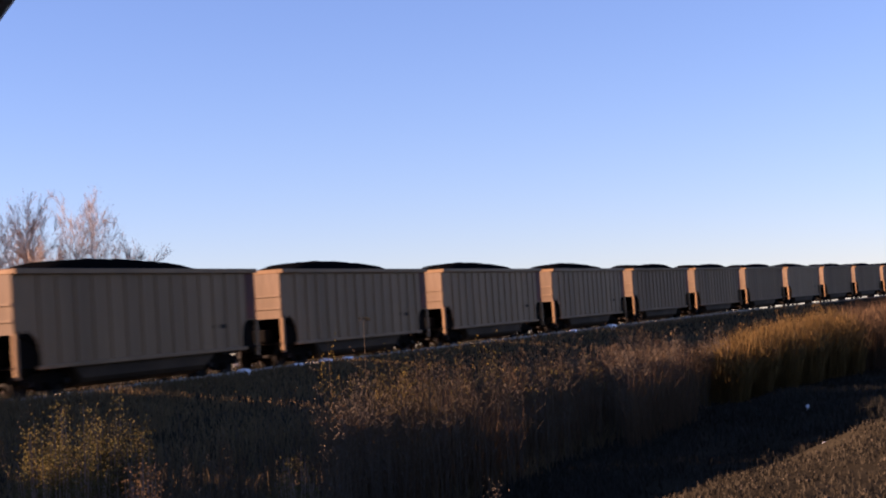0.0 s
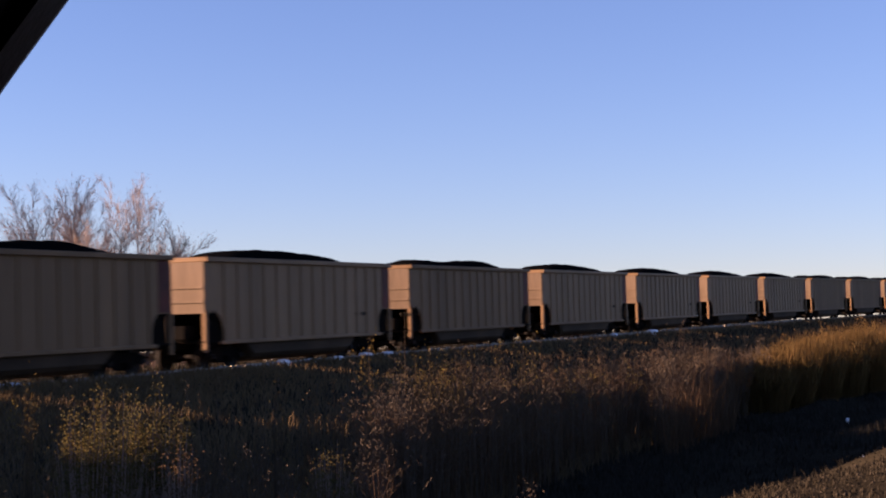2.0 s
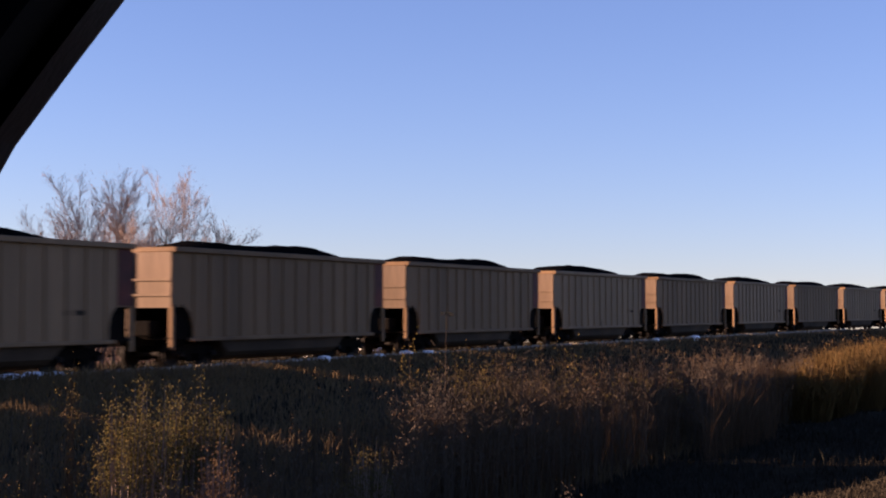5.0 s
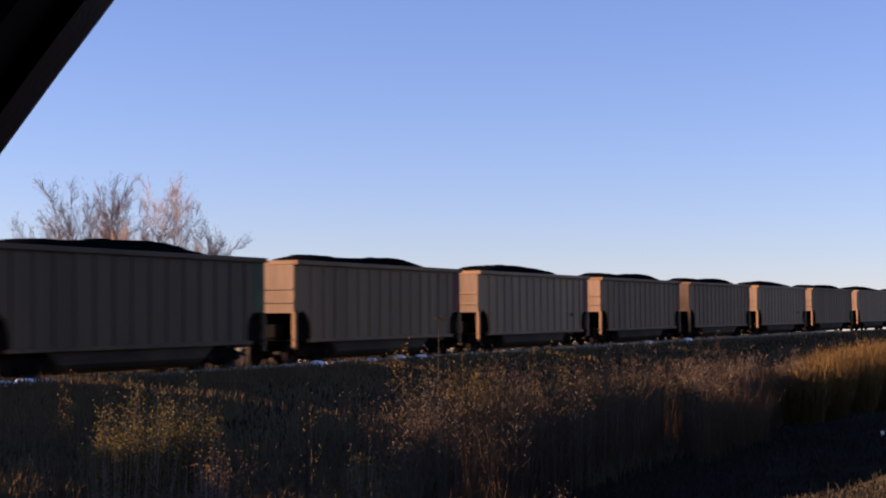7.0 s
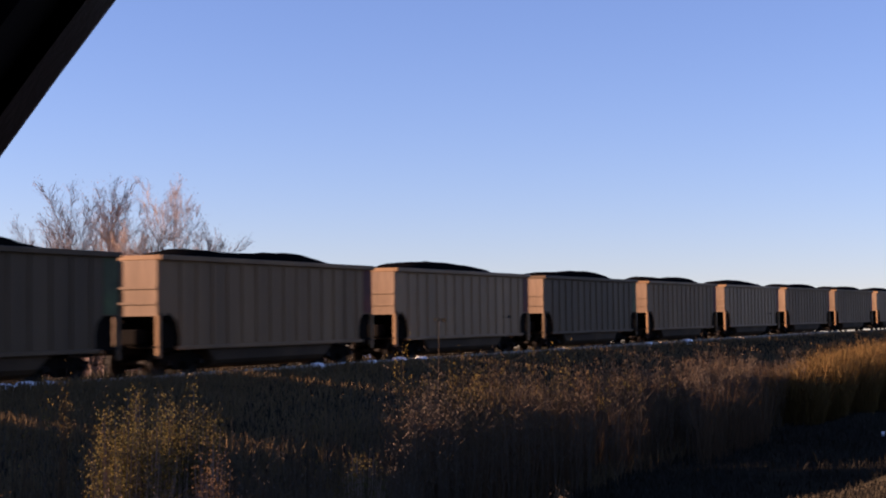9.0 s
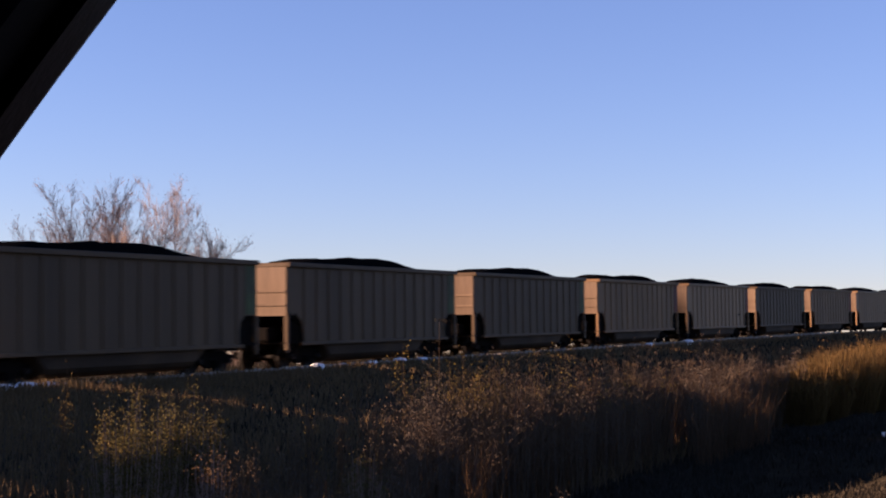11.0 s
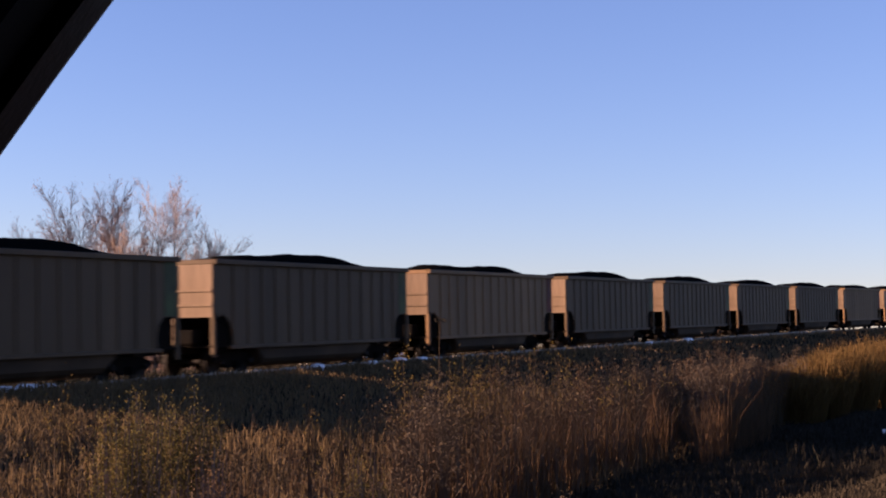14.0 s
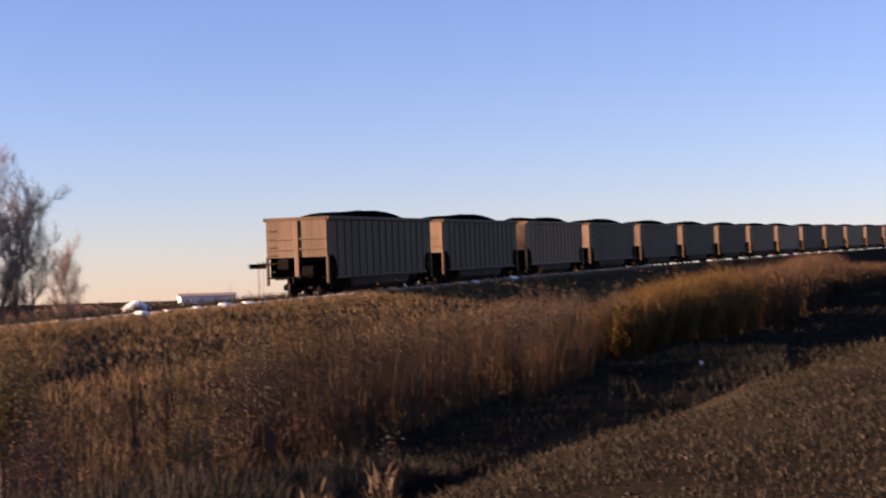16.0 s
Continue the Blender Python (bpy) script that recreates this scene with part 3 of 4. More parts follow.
x = rng.uniform(18, 140, 15000)
x = np.where(rng.uniform(0, 1, 15000) < 0.6, rng.uniform(18, 58, 15000), x)
y = np.array([track_y(a) for a in x]) - rng.uniform(2.95, 5.0, 15000)
patchy = np.array([0.5 + 1.5 * noise.noise((a * 0.16, 3.0, 9.0)) for a in x]).clip(0.1, 1.3)
batches.append(blades(rng, on_ground(x, y), rng.uniform(0.06, 0.2, 15000) * patchy, rng.uniform(0.02, 0.04, 15000), 0.9))
x, y = belt(rng, 9000, 9, 30, 19, 25.9, 0.6)
batches.append(blades(rng, on_ground(x, y), rng.uniform(0.1, 0.25, len(x)), rng.uniform(0.02, 0.045, len(x)), 0.9))
# growth added beyond the track, dark so no sunlit ground shows under the wagons
x = rng.uniform(18, 150, 30000)
y = np.array([track_y(a) for a in x]) + 2.5 + 3.0 * rng.uniform(0, 1, 30000) ** 1.5
tagged(blade_object("bank_growth", M_DARKLEAF, [blades(rng, on_ground(x, y), rng.uniform(0.4, 0.85, len(x)), rng.uniform(0.02, 0.05, len(x)), 0.8)]), "dark growth added on the far bank to blacken the underbody view", "weeds", kind="stuff")
tagged(blade_object("bank_grass", M_BANKGRASS, batches), "thick dry straw-brown grass covering the bank", "grass", kind="stuff")
tagged(blade_object("dry_grass", M_GRASS, lower), "dry brown grass in the ditch", "grass", kind="stuff")

# taller weeds along the near edge of the ditch
def growth(x, y):
    """How well the weeds have grown from patch to patch."""
    return 0.82 + 0.55 * noise.noise((x * 0.55, y * 0.8, 21)) + 0.2 * noise.noise((x * 1.9, y * 2.3, 8))


for name, mat, tall in (("dry_weeds", M_STALK, 1.0), ("grey_weeds", M_PALEWEED, 1.06)):
    s, lf = Shape(), Shape()
    for n, az0, az1, y0, y1, h0, h1 in ((170, 24, 50, 9.0, 13.5, 0.7, 1.4), (330, 12.5, 24.5, 8.4, 10.8, 1.8, 2.5), (190, 24, 50, 13, 19, 0.6, 1.05), (90, 10.9, 14, 8.0, 11.0, 1.7, 2.3)):
        x, y = belt(rng, n, az0, az1, y0, y1)
        for a, c in zip(x, y):
            weed_stalk(rng, s, lf, (a, c, ground_z(a, c) - 0.03), rng.uniform(h0, h1) * tall * (0.35 + 0.65 * growth(a, c)), 11, 0.017, 0.2, 0.0065)
    weeds = tagged(new(name, s.mesh(name, mat)), "tall dry " + ("brown" if tall == 1.0 else "greyish") + " weeds standing along the ditch", "weeds", kind="stuff")
    leaves = new("withered_leaves", lf.mesh("withered_leaves", mat))
    leaves.parent = weeds
    leaves["kind"] = "stuff"

# reddish fine weeds between
batches = []
for n, az0, az1, y0, y1, h0, h1 in ((9000, 12.5, 24, 8.8, 11.4, 1.0, 2.0), (6000, 10.9, 13.5, 7.6, 10.8, 1.2, 2.2), (5000, 24, 50, 8.6, 13.5, 0.4, 0.9)):
    x, y = belt(rng, n, az0, az1, y0, y1)
    k = clumpy(x, y, 0.8, -0.05)
    x, y = x[k], y[k]
    h = rng.uniform(h0, h1, len(x)) * np.array([growth(a, c) for a, c in zip(x, y)])
    batches.append(blades(rng, on_ground(x, y), h, rng.uniform(0.008, 0.02, len(x)), 0.5))
tagged(blade_object("russet_weeds", M_RUSSET, batches), "fine russet weeds in thick patches along the ditch", "weeds", kind="stuff")


def sapling(rng, x, y, height, leaf_n=34):
    """A young poplar shoot with a few yellow leaves near its top."""
    z = ground_z(x, y)
    ob = tagged(new("sapling"), "slender young shoot with sparse yellow autumn leaves", "sapling", group="young shoots in the weeds")
    ob.matrix_basis = pose(x, y, z - 0.04)
    s, lf = Shape(), Shape()
    lean = Vector((rng.normal(0, 0.05), rng.normal(0, 0.05), 1)).normalized()
    tops = [(lean * height, 1.0)]
    s.tube((0, 0, 0), lean * height * 0.6, 0.009, 0.006, 5, False)
    s.tube(lean * height * 0.6, lean * height, 0.006, 0.002, 4, False)
    for k in range(6):
        u = rng.uniform(0.4, 0.9)
        az = rng.uniform(0, 2 * math.pi)
        e = lean * height * u + Vector((math.cos(az) * 0.12, math.sin(az) * 0.12, 0.26)) * height * rng.uniform(0.5, 1.0)
        s.tube(lean * height * u, e, 0.006, 0.002, 3, False)
        tops.append((e, 0.6))
    for k in range(leaf_n):
        p, w = tops[rng.integers(0, len(tops))]
        leaf_quad(rng, lf, p + Vector(rng.normal(0, 1, 3)) * 0.05 - Vector((0, 0, rng.uniform(0, 0.5) * height * w * 0.6)), rng.uniform(0.009, 0.022))
    tagged(part("stem", s, M_STALK, ob), kind="stuff")
    tagged(part("foliage", lf, M_YELLOW, ob, "small yellow leaves"), kind="stuff")
    return ob


def at(heading, y):
    return y / math.tan(radians(heading))


for heading, y, height in ((24.0, 9.2, 2.45), (23.6, 9.5, 1.95), (22.4, 8.6, 2.2), (21.9, 8.3, 2.35), (21.3, 8.5, 1.7), (20.7, 8.0, 2.3), (20.4, 8.3, 1.8), (19.6, 8.2, 1.75), (19.1, 7.9, 2.2),
                           (18.4, 8.1, 2.3), (18.0, 7.8, 1.75), (17.3, 7.7, 1.6), (16.4, 7.8, 1.75), (15.7, 7.6, 1.6), (26.3, 9.8, 1.35), (27.4, 9.9, 1.45), (36.6, 10.5, 2.0), (36.0, 10.6, 1.8), (38.0, 10.0, 1.6), (14.6, 7.5, 1.7)):
    sapling(rng, at(heading, y + 1.6), y + 1.6, height + 0.3, 130 if y < 9.6 else 50)
# one tall bare stem
for heading, y, height in ((16.95, 10.4, 3.1), (14.4, 10.0, 2.6), (33.2, 12.0, 2.3), (41.5, 13.0, 2.6)):
    s, lf = Shape(), Shape()
    weed_stalk(rng, s, lf, (0, 0, 0), height, 8, 0.03, 0.1, 0.012)
    ob = tagged(new("bare_stem"), "tall thin bare stem standing above the weeds", "plant stem", group="tall bare stems")
    ob.matrix_basis = pose(at(heading, y), y, ground_z(at(heading, y), y) - 0.03)
    part("stem", s, M_STALK, ob)
    part("foliage", lf, M_STALK, ob)


s, head = Shape(), Shape()
s.tube((0, 0, 0), (0.03, 0.02, 1.8), 0.008, 0.006, 5, False)
s.tube((0.03, 0.02, 1.8), (0.0, 0.0, 3.22), 0.006, 0.003, 5, False)
for k in range(60):
    leaf_quad(rng, head, (rng.normal(0.02, 0.075), rng.normal(-0.03, 0.05), 3.24 + rng.normal(0, 0.016)), rng.uniform(0.012, 0.026))
ob = tagged(new("bare_stem"), "tall thin stem with a dark drooping seed head", "plant stem", group="tall bare stems")
ob.matrix_basis = pose(at(22.85, 10.2), 10.2, ground_z(at(22.85, 10.2), 10.2) - 0.03)
part("stem", s, M_STALK, ob)
tagged(part("seed_head", head, M_LITTER, ob, "dark withered seed head"), kind="stuff")


def shrub(rng, name, x, y, radius, height, mat, label, n_leaf=1500, leaf=0.028, category="shrub", low=-0.3):
    z = ground_z(x, y)
    ob = tagged(new(name), label, category)
    ob.matrix_basis = pose(x, y, z - 0.05)
    s, lf = Shape(), Shape()
    ends = []
    for k in range(60):
        az, out = rng.uniform(0, 2 * math.pi), rng.uniform(0.1, 1.0) ** 0.7
        tip = Vector((math.cos(az) * radius * out, math.sin(az) * radius * out, height * (1.0 - 0.35 * out ** 2) * rng.uniform(0.7, 1.05)))
        root = Vector((math.cos(az), math.sin(az), 0)) * radius * 0.6 * out
        mid = root + (tip - root) * 0.5 + Vector((0, 0, height * 0.1))
        s.tube(root, mid, 0.010, 0.007, 4, False)
        s.tube(mid, tip, 0.007, 0.003, 3, False)
        ends += [(mid, tip)]
    for k in range(n_leaf):
        a, c = ends[rng.integers(0, len(ends))]
        u = rng.uniform(low, 1.05)
        leaf_quad(rng, lf, a + (c - a) * u + Vector(rng.normal(0, 0.05, 3)), leaf * rng.uniform(0.6, 1.3))
    tagged(part("branch_frame", s, M_BARK, ob), kind="stuff")
    tagged(part("foliage", lf, mat, ob), kind="stuff")
    return ob


for heading, y, radius, height in ((34.5, 10.0, 0.4, 2.35), (33.5, 9.9, 0.42, 2.55), (32.4, 10.1, 0.34, 2.4), (31.5, 9.9, 0.34, 2.5)):
    shrub(rng, "shrub", at(heading, y), y, radius, height, M_SHRUB, "rounded shrub with yellow-green autumn leaves in the weeds", 3600, 0.017, low=0.45)
shrub(rng, "shrub", at(31.0, 8.8), 8.8, 0.32, 1.95, M_RUSSET, "small russet bush with withered leaves", 3000, 0.017)
shrub(rng, "shrub", at(43.6, 12.5), 12.5, 1.4, 2.2, M_DARKLEAF, "dark dense shrub in the weeds", 4200, 0.035)
shrub(rng, "shrub", at(25.7, 8.4), 8.4, 0.36, 1.72, M_SHRUB, "low yellowish tuft of leafy weed", 2400, 0.017)


def leafy_weed(rng, x, y, radius, height, mat, label, stems=16, n_leaf=700, leaf=0.028, low=0.35):
    """A clump of upright withered herbs: stems from one root, narrow plumes of small leaves on their upper half."""
    ob = tagged(new("weed_clump"), label, "weed", group="leafy weeds along the ditch")
    ob.matrix_basis = pose(x, y, ground_z(x, y) - 0.05)
    s, lf = Shape(), Shape()
    tips = []
    for k in range(stems):
        az, out = rng.uniform(0, 2 * math.pi), rng.uniform(0.05, 1.0)
        root = Vector((math.cos(az), math.sin(az), 0)) * radius * 0.45 * out
        tip = Vector((math.cos(az) * radius * out, math.sin(az) * radius * out, height * (1.02 - 0.22 * out) * rng.uniform(0.72, 1.04)))
        mid = root.lerp(tip, 0.5) + Vector((rng.normal(0, 0.03), rng.normal(0, 0.03), 0.06 * height))
        s.tube(root, mid, 0.009, 0.006, 3, False)
        s.tube(mid, tip, 0.006, 0.002, 3, False)
        tips.append((root, mid, tip))
    for k in range(n_leaf):
        root, mid, tip = tips[rng.integers(0, stems)]
        u = low + (1.03 - low) * rng.uniform(0, 1) ** 0.7
        c = root.lerp(mid, u * 2) if u < 0.5 else mid.lerp(tip, u * 2 - 1)
        leaf_quad(rng, lf, c + Vector(rng.normal(0, 1, 3)) * (0.035 + 0.09 * (1.05 - u)), leaf * rng.uniform(0.5, 1.3))
    tagged(part("stem_tuft", s, M_STALK, ob), kind="stuff")
    tagged(part("foliage", lf, mat, ob), kind="stuff")
    return ob


WEED_LOOKS = ((M_RUSSET, "reddish brown withered leafy weed by the ditch"), (M_STALK, "dry brown leafy weed standing by the ditch"), (M_PALEWEED, "greyish seeding weed standing by the ditch"), (M_YELLOWING, "yellowing leafy weed standing by the ditch"))
weeds_rng = np.random.default_rng(91)
# the sunlit thicket; headings and crown heights fitted to the camera's view
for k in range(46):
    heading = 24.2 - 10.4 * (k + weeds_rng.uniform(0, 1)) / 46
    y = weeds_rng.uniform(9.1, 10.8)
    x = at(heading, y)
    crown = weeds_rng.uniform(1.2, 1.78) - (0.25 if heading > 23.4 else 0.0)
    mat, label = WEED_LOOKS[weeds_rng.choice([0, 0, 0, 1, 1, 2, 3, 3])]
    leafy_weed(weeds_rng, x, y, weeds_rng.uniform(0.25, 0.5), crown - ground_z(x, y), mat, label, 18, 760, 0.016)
# the russet brush before the golden grass
for k in range(16):
    x = 35.5 + 0.75 * k + weeds_rng.uniform(-0.3, 0.3)
    y = weeds_rng.uniform(8.3, 9.6) - 0.02 * k
    leafy_weed(weeds_rng, x, y, weeds_rng.uniform(0.4, 0.7), weeds_rng.uniform(1.5, 1.95) - ground_z(x, y), *WEED_LOOKS[weeds_rng.choice([0, 0, 1, 2])], 22, 1300, 0.022)
# low darker herbs of the near ditch, some pale; places and heights fitted to the camera's view
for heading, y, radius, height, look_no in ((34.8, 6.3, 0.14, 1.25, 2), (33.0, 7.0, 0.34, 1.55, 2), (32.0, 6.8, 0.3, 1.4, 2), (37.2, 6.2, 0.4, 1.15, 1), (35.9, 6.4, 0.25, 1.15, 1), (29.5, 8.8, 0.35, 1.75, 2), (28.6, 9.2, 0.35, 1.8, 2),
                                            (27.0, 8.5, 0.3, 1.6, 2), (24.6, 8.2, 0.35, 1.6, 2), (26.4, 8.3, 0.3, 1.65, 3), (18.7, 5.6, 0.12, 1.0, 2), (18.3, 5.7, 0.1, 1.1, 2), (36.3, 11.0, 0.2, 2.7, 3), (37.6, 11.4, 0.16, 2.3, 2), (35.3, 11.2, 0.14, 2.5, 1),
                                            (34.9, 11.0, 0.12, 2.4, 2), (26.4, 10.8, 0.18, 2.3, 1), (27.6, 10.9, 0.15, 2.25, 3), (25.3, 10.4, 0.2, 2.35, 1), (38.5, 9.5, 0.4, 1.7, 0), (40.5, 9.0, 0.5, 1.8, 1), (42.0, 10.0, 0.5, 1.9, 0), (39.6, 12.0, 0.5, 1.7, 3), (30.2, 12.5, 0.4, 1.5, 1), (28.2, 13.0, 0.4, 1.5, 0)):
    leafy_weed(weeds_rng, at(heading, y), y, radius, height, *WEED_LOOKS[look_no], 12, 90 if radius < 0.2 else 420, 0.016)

# undergrowth at the foot of the weeds and before the golden grass, shade put into its dark colour
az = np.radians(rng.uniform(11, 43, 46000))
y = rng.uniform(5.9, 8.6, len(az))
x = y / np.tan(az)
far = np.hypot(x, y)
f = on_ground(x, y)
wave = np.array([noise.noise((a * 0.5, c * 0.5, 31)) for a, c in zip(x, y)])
# heights drop along sight lines from the eye, fitted to the camera's view
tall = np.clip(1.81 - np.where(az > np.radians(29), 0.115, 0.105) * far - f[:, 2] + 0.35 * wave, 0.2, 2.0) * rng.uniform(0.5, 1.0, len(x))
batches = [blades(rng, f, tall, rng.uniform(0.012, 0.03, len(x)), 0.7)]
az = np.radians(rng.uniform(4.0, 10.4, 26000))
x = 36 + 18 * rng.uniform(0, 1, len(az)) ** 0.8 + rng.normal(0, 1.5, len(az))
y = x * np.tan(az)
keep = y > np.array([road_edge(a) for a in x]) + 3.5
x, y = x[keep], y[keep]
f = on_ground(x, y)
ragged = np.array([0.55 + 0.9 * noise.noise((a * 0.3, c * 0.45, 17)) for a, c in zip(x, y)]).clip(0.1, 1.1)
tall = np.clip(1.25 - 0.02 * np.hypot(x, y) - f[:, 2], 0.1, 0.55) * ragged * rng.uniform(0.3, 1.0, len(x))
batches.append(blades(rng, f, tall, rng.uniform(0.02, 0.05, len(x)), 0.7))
tagged(blade_object("undergrowth", M_DARKLEAF, batches), "dark undergrowth along the ditch, its tone standing in for shade", "weeds", kind="stuff")


def grass_clump(rng, x, y, radius, height, mat, label, n=1500):
    ob = tagged(new("grass_clump"), label, "grass clump", group="tall grass beside the road")
    ob.matrix_basis = pose(x, y, ground_z(x, y) - 0.04)
    az, r = rng.uniform(0, 2 * np.pi, n), radius * rng.uniform(0, 1, n) ** 0.6
    feet = np.stack([np.cos(az) * r * 0.75, np.sin(az) * r * 0.75, np.zeros(n)], 1)
    h = height * rng.uniform(0.55, 1.05, n) * (1 - 0.25 * (r / radius) ** 2)
    tagged(blade_object("tussock", mat, [blades(rng, feet, h, rng.uniform(0.012, 0.028, n), 0.55)], ob), kind="stuff")
    k = n // 5
    feet2 = np.stack([np.cos(az[:k]) * r[:k], np.sin(az[:k]) * r[:k], h[:k] * 0.8], 1)
    tagged(blade_object("seed_head_mass", mat, [blades(rng, feet2, rng.uniform(0.12, 0.3, k), rng.uniform(0.03, 0.06, k), 0.9)], ob), kind="stuff")
    return ob


for x, y, radius, height in ((46.0, 8.1, 1.0, 1.9), (47.8, 7.7, 1.1, 2.25), (49.8, 7.3, 1.2, 2.45), (52.2, 6.9, 1.3, 2.5), (55.0, 6.5, 1.4, 2.55), (58.0, 6.1, 1.4, 2.6)):
    grass_clump(rng, x, y, radius, height, M_GOLD, "tall golden grass clump beside the road, glowing in low sun", 3000)
for k in range(18):
    x = 61 + 2.6 * k * (1 + 0.02 * k)
    grass_clump(rng, x, 5.3 - 0.6 * math.sin(k * 0.35) + rng.uniform(-0.4, 0.4), rng.uniform(1.3, 1.8), rng.uniform(2.4, 2.9), M_RUSSET, "tall reddish brown grass clump beside the ditch", 1800)
# leafy golden brush among the golden grass
for k in range(14):
    x = 45.5 + 1.0 * k + weeds_rng.uniform(-0.3, 0.3)
    y = 8.2 - 0.155 * (x - 45.5) + weeds_rng.uniform(-0.5, 0.5)
    leafy_weed(weeds_rng, x, y, weeds_rng.uniform(0.6, 0.95), min(2.75, 1.75 + 0.1 * (x - 45.5)) * weeds_rng.uniform(0.85, 1.05), M_GOLD, "golden leafy brush beside the road, glowing in low sun", 30, 1900, 0.036, 0.3)

for k in range(9):
    grass_clump(rng, 96 + 5.0 * k, 3.9 - 0.42 * k, 1.9, 2.3 - 0.12 * k, M_RUSSET, "tall reddish brown grass clump beside the ditch", 1100)

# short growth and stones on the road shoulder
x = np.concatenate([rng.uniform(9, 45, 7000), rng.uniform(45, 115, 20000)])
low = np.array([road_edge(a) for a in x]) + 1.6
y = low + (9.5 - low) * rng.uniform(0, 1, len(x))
# ditch grass takes the dark litter colour, the ditch's shadow painted into it
tagged(blade_object("ditch_grass", M_LITTER, [blades(rng, on_ground(x, y), rng.uniform(0.06, 0.22, len(x)), rng.uniform(0.014, 0.03, len(x)) * (1 + x / 60), 1.0)]), "short withered grass on the ditch's side, shade in its dark tone", "grass", kind="stuff")
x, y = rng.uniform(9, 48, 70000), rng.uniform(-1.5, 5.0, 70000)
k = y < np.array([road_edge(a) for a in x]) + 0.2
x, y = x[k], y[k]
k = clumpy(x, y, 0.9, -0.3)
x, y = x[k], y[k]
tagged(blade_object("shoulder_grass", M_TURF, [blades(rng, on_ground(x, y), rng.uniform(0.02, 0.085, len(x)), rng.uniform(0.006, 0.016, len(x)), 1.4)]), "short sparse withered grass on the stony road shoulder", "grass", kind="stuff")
s = Shape()
lf = Shape()
for k in range(15000):
    a = rng.uniform(9, 50)
    c = road_edge(a) + 1.6 - 7.5 * rng.uniform(0, 1) ** 1.3
    leaf_quad(rng, lf, (a, c, ground_z(a, c) + 0.012), rng.uniform(0.008, 0.024))
pale = Shape()
for k in range(420):
    a = rng.uniform(9, 46)
    c = road_edge(a) + 1.2 - 7.0 * rng.uniform(0, 1) ** 1.2
    leaf_quad(rng, pale, (a, c, ground_z(a, c) + 0.014), rng.uniform(0.01, 0.026))
tagged(new("dry_leaf_litter", pale.mesh("dry_leaf_litter", M_PALEWEED)), "paler dry leaves strewn over the stony road shoulder", "leaf litter", kind="stuff")
tagged(new("leaf_litter", lf.mesh("leaf_litter", M_LITTER)), "dead brown leaves strewn over the road shoulder", "leaf litter", kind="stuff")
for k in range(1800):
    a = rng.uniform(9, 48)
    c = road_edge(a) + 0.3 - 6.0 * rng.uniform(0, 1)
    r = rng.uniform(0.010, 0.034)
    p = [Vector(q) * r * rng.uniform(0.7, 1.3) for q in ((1, 0, 0), (-1, 0, 0), (0, 1, 0), (0, -1, 0), (0, 0, 0.7), (0, 0, -0.7))]
    z = ground_z(a, c) + r * 0.3
    s.add([q + Vector((a, c, z)) for q in p], [(0, 2, 4), (2, 1, 4), (1, 3, 4), (3, 0, 4), (2, 0, 5), (1, 2, 5), (3, 1, 5), (0, 3, 5)])
tagged(new("gravel", s.mesh("gravel", M_STONE)), "loose brown stones and clods scattered on the road shoulder", "gravel", kind="stuff")
grass_clump(rng, at(18.6, 5.0), 5.0, 0.2, 0.6, M_STALK, "small pale dry tuft at the road's edge", 90)
grass_clump(rng, at(21.0, 4.6), 4.6, 0.12, 0.55, M_STALK, "small pale dry tuft at the road's edge", 50)

# white marker stake and a piece of litter in the ditch
s = Shape()
s.box(-0.04, 0.04, -0.04, 0.04, -0.1, 0.2, 0.01)
ob = tagged(new("marker_stake", s.mesh("marker_stake", M_WHITE)), "small white stake standing at the ditch's edge", "stake")
ob.matrix_basis = pose(41.0, 5.05, ground_z(41.0, 5.05))
s = Shape()
s.disc_profile((0, 0, 0.04), 0, [(-0.11, 0.01), (-0.1, 0.035), (0.06, 0.038), (0.1, 0.015), (0.13, 0.014), (0.13, 0.0)], 10)
ob = tagged(new("plastic_bottle", s.mesh("plastic_bottle", M_WHITE)), "whitish empty plastic bottle lying by the ditch", "bottle")
ob.matrix_basis = pose(29.0, 3.27, ground_z(29.0, 3.27) + 0.02, 0, 0, 50)


